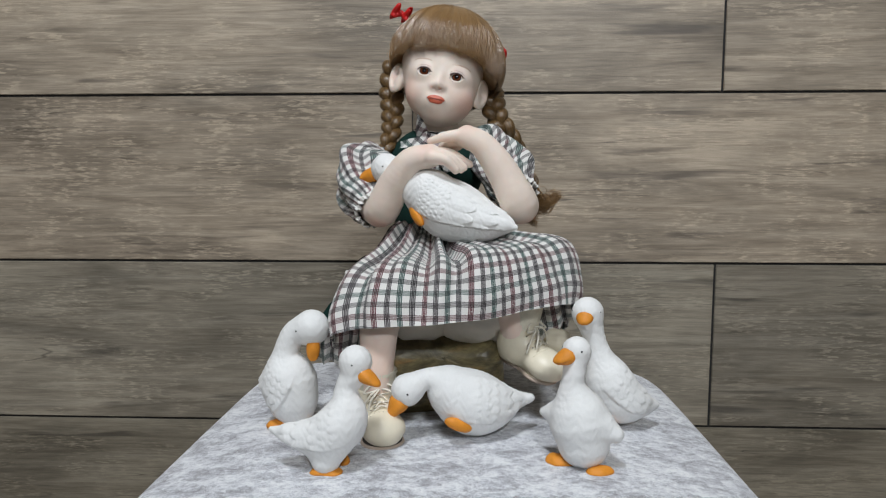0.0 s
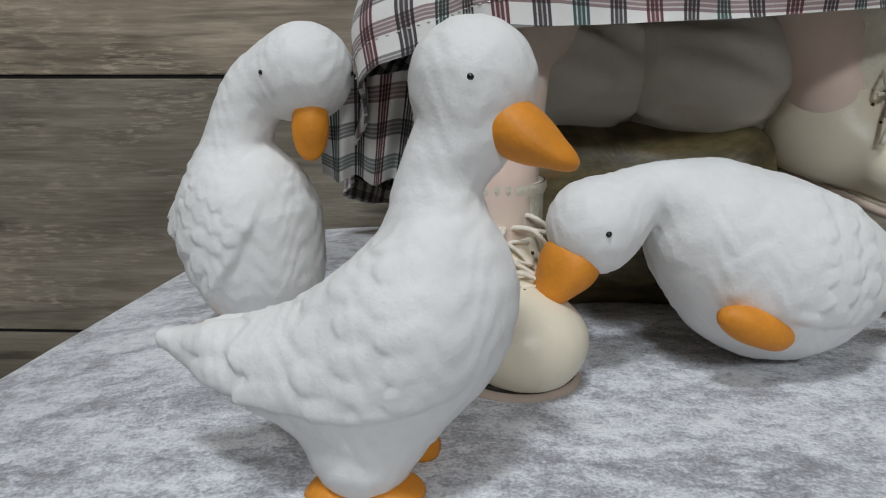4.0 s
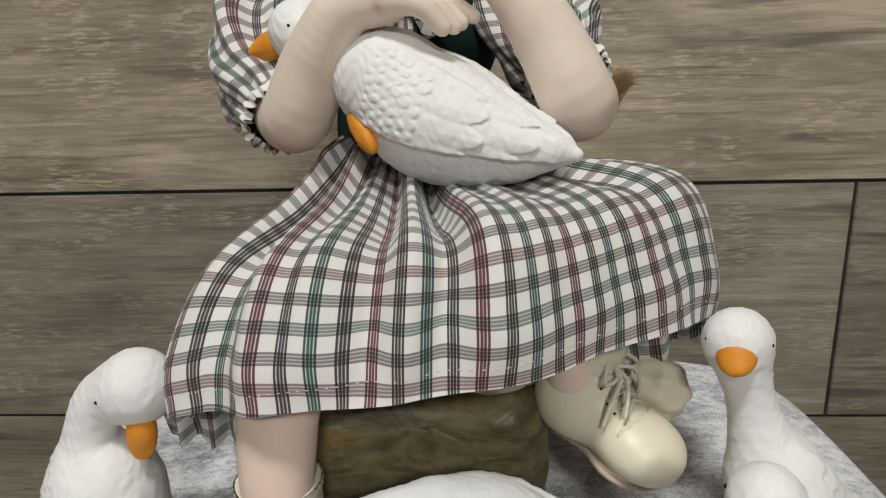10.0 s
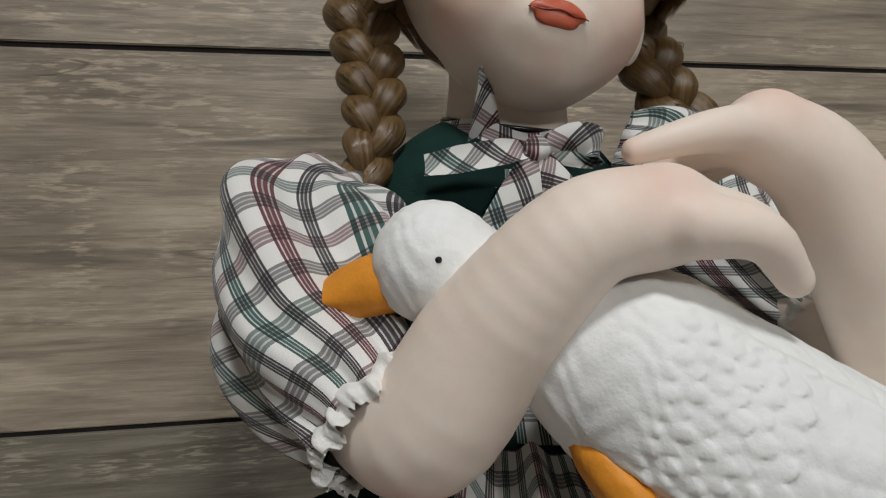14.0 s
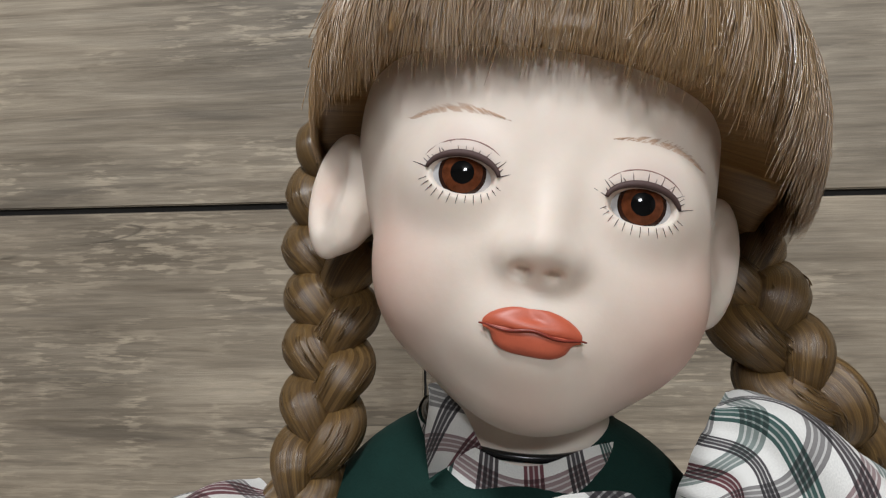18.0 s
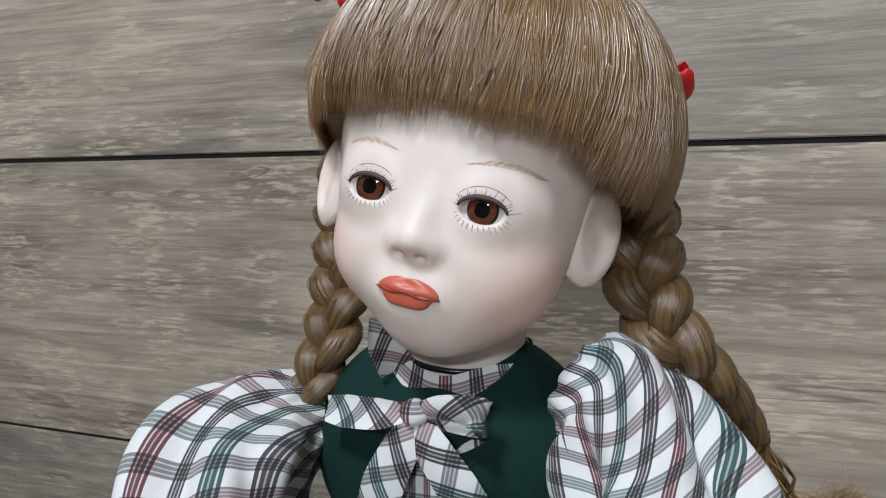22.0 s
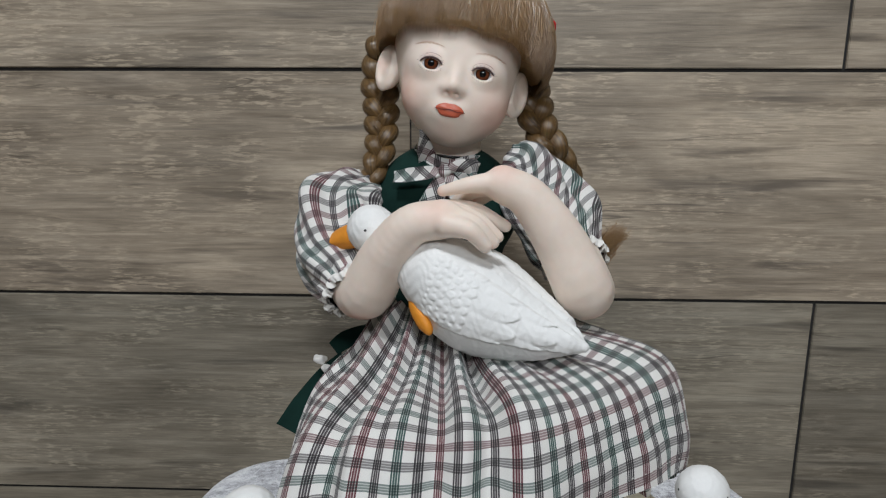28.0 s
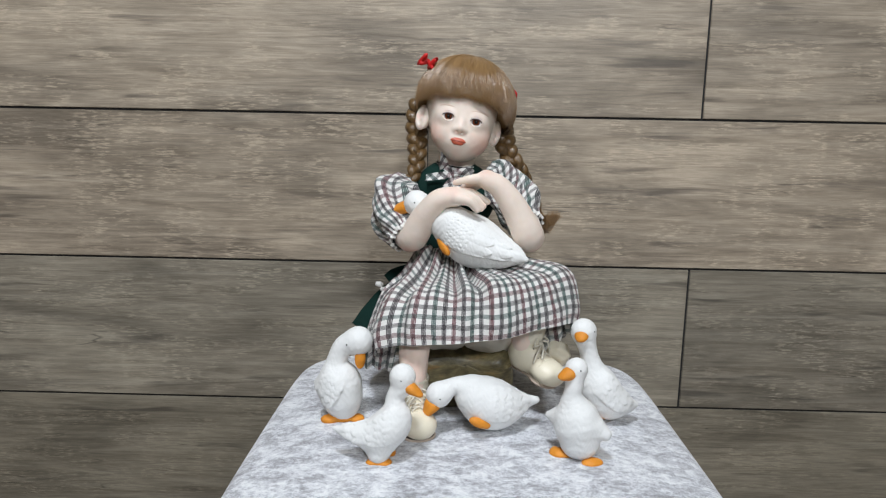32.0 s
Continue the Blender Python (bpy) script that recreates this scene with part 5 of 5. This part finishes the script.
        run = np.r_[0, np.cumsum(np.linalg.norm(np.diff(C, axis=0), axis=1))]
        for i in range(rows):
            t = i / (rows - 1)
            g = math.exp(-t * 3.2)
            fold = g * (0.0062 * math.sin(q * 15 + ph[0] + 2 * math.sin(q * 2)) + 0.0030 * math.sin(q * 27 + ph[1])) * min(1, t * 8 + 0.25)
            fold += 0.0036 * math.sin(t * 2.6) * math.sin(q * 9 + ph[2] + 1.1 * math.sin(q * 3)) + 0.0018 * t * math.sin(q * 14 + ph[3])
            fold += 0.0012 * math.sin(q * 24 + ph[4] + 3 * t) * math.sin(t * 3.1)
            # the deep pleat below the held goose
            for c0, w0, dp in ((80, 4.0, 0.019), (93, 3.5, 0.012), (112, 4.0, 0.006), (60, 4.0, 0.008), (130, 4.0, 0.004)):
                fold -= dp * math.exp(-((a - c0 - 4 * t) / w0) ** 2) * (1 - t) ** 0.8 * min(1, t * 5)
            steep = min(1.0, max(0.0, (t - 0.35) / 0.4))
            G[i, j] = C[i] + out * fold * (0.35 + 0.65 * steep) + np.array((0, 0, fold * (1 - steep)))
            U[i, j] = (around / 0.05, run[i] / 0.05 + 0.12)
    v, f, u = sheet(G, U)
    pile.add(v, f, M_PLAID, u)
    # turned hem: a second, inner layer with a stitched line
    Hm = np.stack([G[-1], G[-1] + np.array((0, 0, 0.0004)), G[-5] * 0.5 + G[-6] * 0.5], 0)
    ctr = Hm[:, :, :2].mean((0, 1))
    Hm[1:, :, :2] = ctr + (Hm[1:, :, :2] - ctr) * 0.988
    v, f, u = sheet(Hm, np.stack([U[-1], U[-1], U[-6]], 0))
    pile.add(v, f, M_PLAID, u)
    row = G[-7]
    for j in range(0, n, 2):
        if 20 < 360 * j / n < 175:
            d = row[j + 1] - row[j]
            mid = (row[j] + row[j + 1]) / 2 + unit((math.cos(math.radians(360 * j / n)), -math.sin(math.radians(360 * j / n)), 0.2)) * 0.0002
            v, f, _ = sweep([mid - d * 0.3, mid + d * 0.3], 0.00016, 4)
            pile.add(v, f, M_LACE)
    # the back of the skirt hanging below the front hem on both sides
    for tl, tr, bl, br, sd in (((-0.078, 0.500, 0.566), (-0.042, 0.500, 0.572), (-0.079, 0.512, 0.539), (-0.049, 0.512, 0.536), 1), ((0.090, 0.522, 0.590), (0.130, 0.530, 0.592), (0.098, 0.530, 0.555), (0.133, 0.537, 0.577), 4)):
        tl, tr, bl, br = (np.array(p) for p in (tl, tr, bl, br))
        G, U = np.zeros((16, 40, 3)), np.zeros((16, 40, 2))
        for i in range(16):
            for j in range(40):
                x, y = j / 39, i / 15
                p = (tl * (1 - x) + tr * x) * (1 - y) + (bl * (1 - x) + br * x) * y
                G[i, j] = p + np.array((0, 0.0024 * math.sin(x * 17 + sd) * (0.4 + y) + 0.0015 * math.sin(x * 31 + 2 * sd + y * 2), 0.0012 * math.sin(x * 17 + sd + 1) * y))
                U[i, j] = (x * 0.85 + sd * 0.31, y * 0.55)
        v, f, u = sheet(G, U)
        pile.add(v, f, M_PLAID, u)
    # sash and its bow at the back
    for pts, w in (([(-0.036, 0.640, 0.612), (-0.050, 0.643, 0.607), (-0.060, 0.643, 0.602), (-0.067, 0.640, 0.597)], [0.004, 0.005, 0.006, 0.005]),
                   ([(-0.060, 0.640, 0.592), (-0.073, 0.640, 0.577), (-0.087, 0.637, 0.556), (-0.096, 0.632, 0.541)], [0.004, 0.007, 0.010, 0.011]),
                   ([(0.06, 0.640, 0.612), (0.08, 0.655, 0.602), (0.10, 0.672, 0.595), (0.108, 0.677, 0.592)], [0.005, 0.006, 0.006, 0.006])):
        band(pts, w, (10, 25), M_DARKCLOTH, slant=1.0)
    for c in ((-0.075, 0.634, 0.592), (-0.069, 0.630, 0.587)):
        V, F = net(wobble(ball(c, (0.0045, 0.004, 0.003)), 0.0016, 0.0008), np.array(c) - 0.01, np.array(c) + 0.01, 0.0008)
        pile.add(V, F, M_LACE)
    return tagged(pile.link("doll"), "seated porcelain doll with brown plaits in a checked cotton dress", "doll")


M_SEAM = simple("lip_seam", (0.25, 0.035, 0.02), 0.4, 0.1)
M_CREASE = simple("painted_crease", (0.34, 0.19, 0.16), 0.6, 0.1)
M_CORD = simple("cream_cord", (0.8, 0.75, 0.64), 0.85, 0.15, 400, 0.5, 2500)
M_EYELET = simple("dark_hole", (0.05, 0.035, 0.02), 0.8, 0.2)
M_WELT = simple("dark_welt", (0.03, 0.022, 0.018), 0.7, 0.2)
build_doll()

# ---- wall tiles ----
def tile_mesh(length, height=0.2, thick=0.008):
    bm = bmesh.new()
    bmesh.ops.create_cube(bm, size=1)
    for v in bm.verts:
        v.co = Vector((v.co.x * length, v.co.y * thick, v.co.z * height))
    bmesh.ops.bevel(bm, geom=[e for e in bm.edges if all(v.co.y < 0 for v in e.verts)], offset=0.0007, segments=2, affect="EDGES")
    me = bpy.data.meshes.new("wall_tile")
    bm.to_mesh(me)
    bm.free()
    me.materials.append(M_TILE)
    return me


LONG = 1.3
TILE, SNUG = tile_mesh(LONG - 0.003), tile_mesh(LONG - 0.0012)
# row tones, bottom row first; the wall's shade near the floor is put in
ROW_SHADE = [(0.5, 0.51, 0.49), (0.58, 0.60, 0.58), (0.76, 0.79, 0.785), (1.13, 1.1, 1.06), (1.02, 1.0, 0.97), (1.0, 1.0, 1.0)]
for row in range(12):
    z = 0.377 - 0.203 + 0.203 * (row - 0) - 0.1015
    odd = row % 2
    start = -0.03 if odd else 0.335
    for k in range(-2, 2):
        mid = start + (k + 0.5) * LONG
        if mid - LONG / 2 > 2.2 or mid + LONG / 2 < -2.2:
            continue
        lo, hi = max(mid - LONG / 2, -2.2), min(mid + LONG / 2, 2.2)
        whole = hi - lo > LONG - 0.001
        mid = (lo + hi) / 2
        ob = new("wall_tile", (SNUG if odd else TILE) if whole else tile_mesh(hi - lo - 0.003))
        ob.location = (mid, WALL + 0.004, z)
        tone = ROW_SHADE[min(row, 5)]
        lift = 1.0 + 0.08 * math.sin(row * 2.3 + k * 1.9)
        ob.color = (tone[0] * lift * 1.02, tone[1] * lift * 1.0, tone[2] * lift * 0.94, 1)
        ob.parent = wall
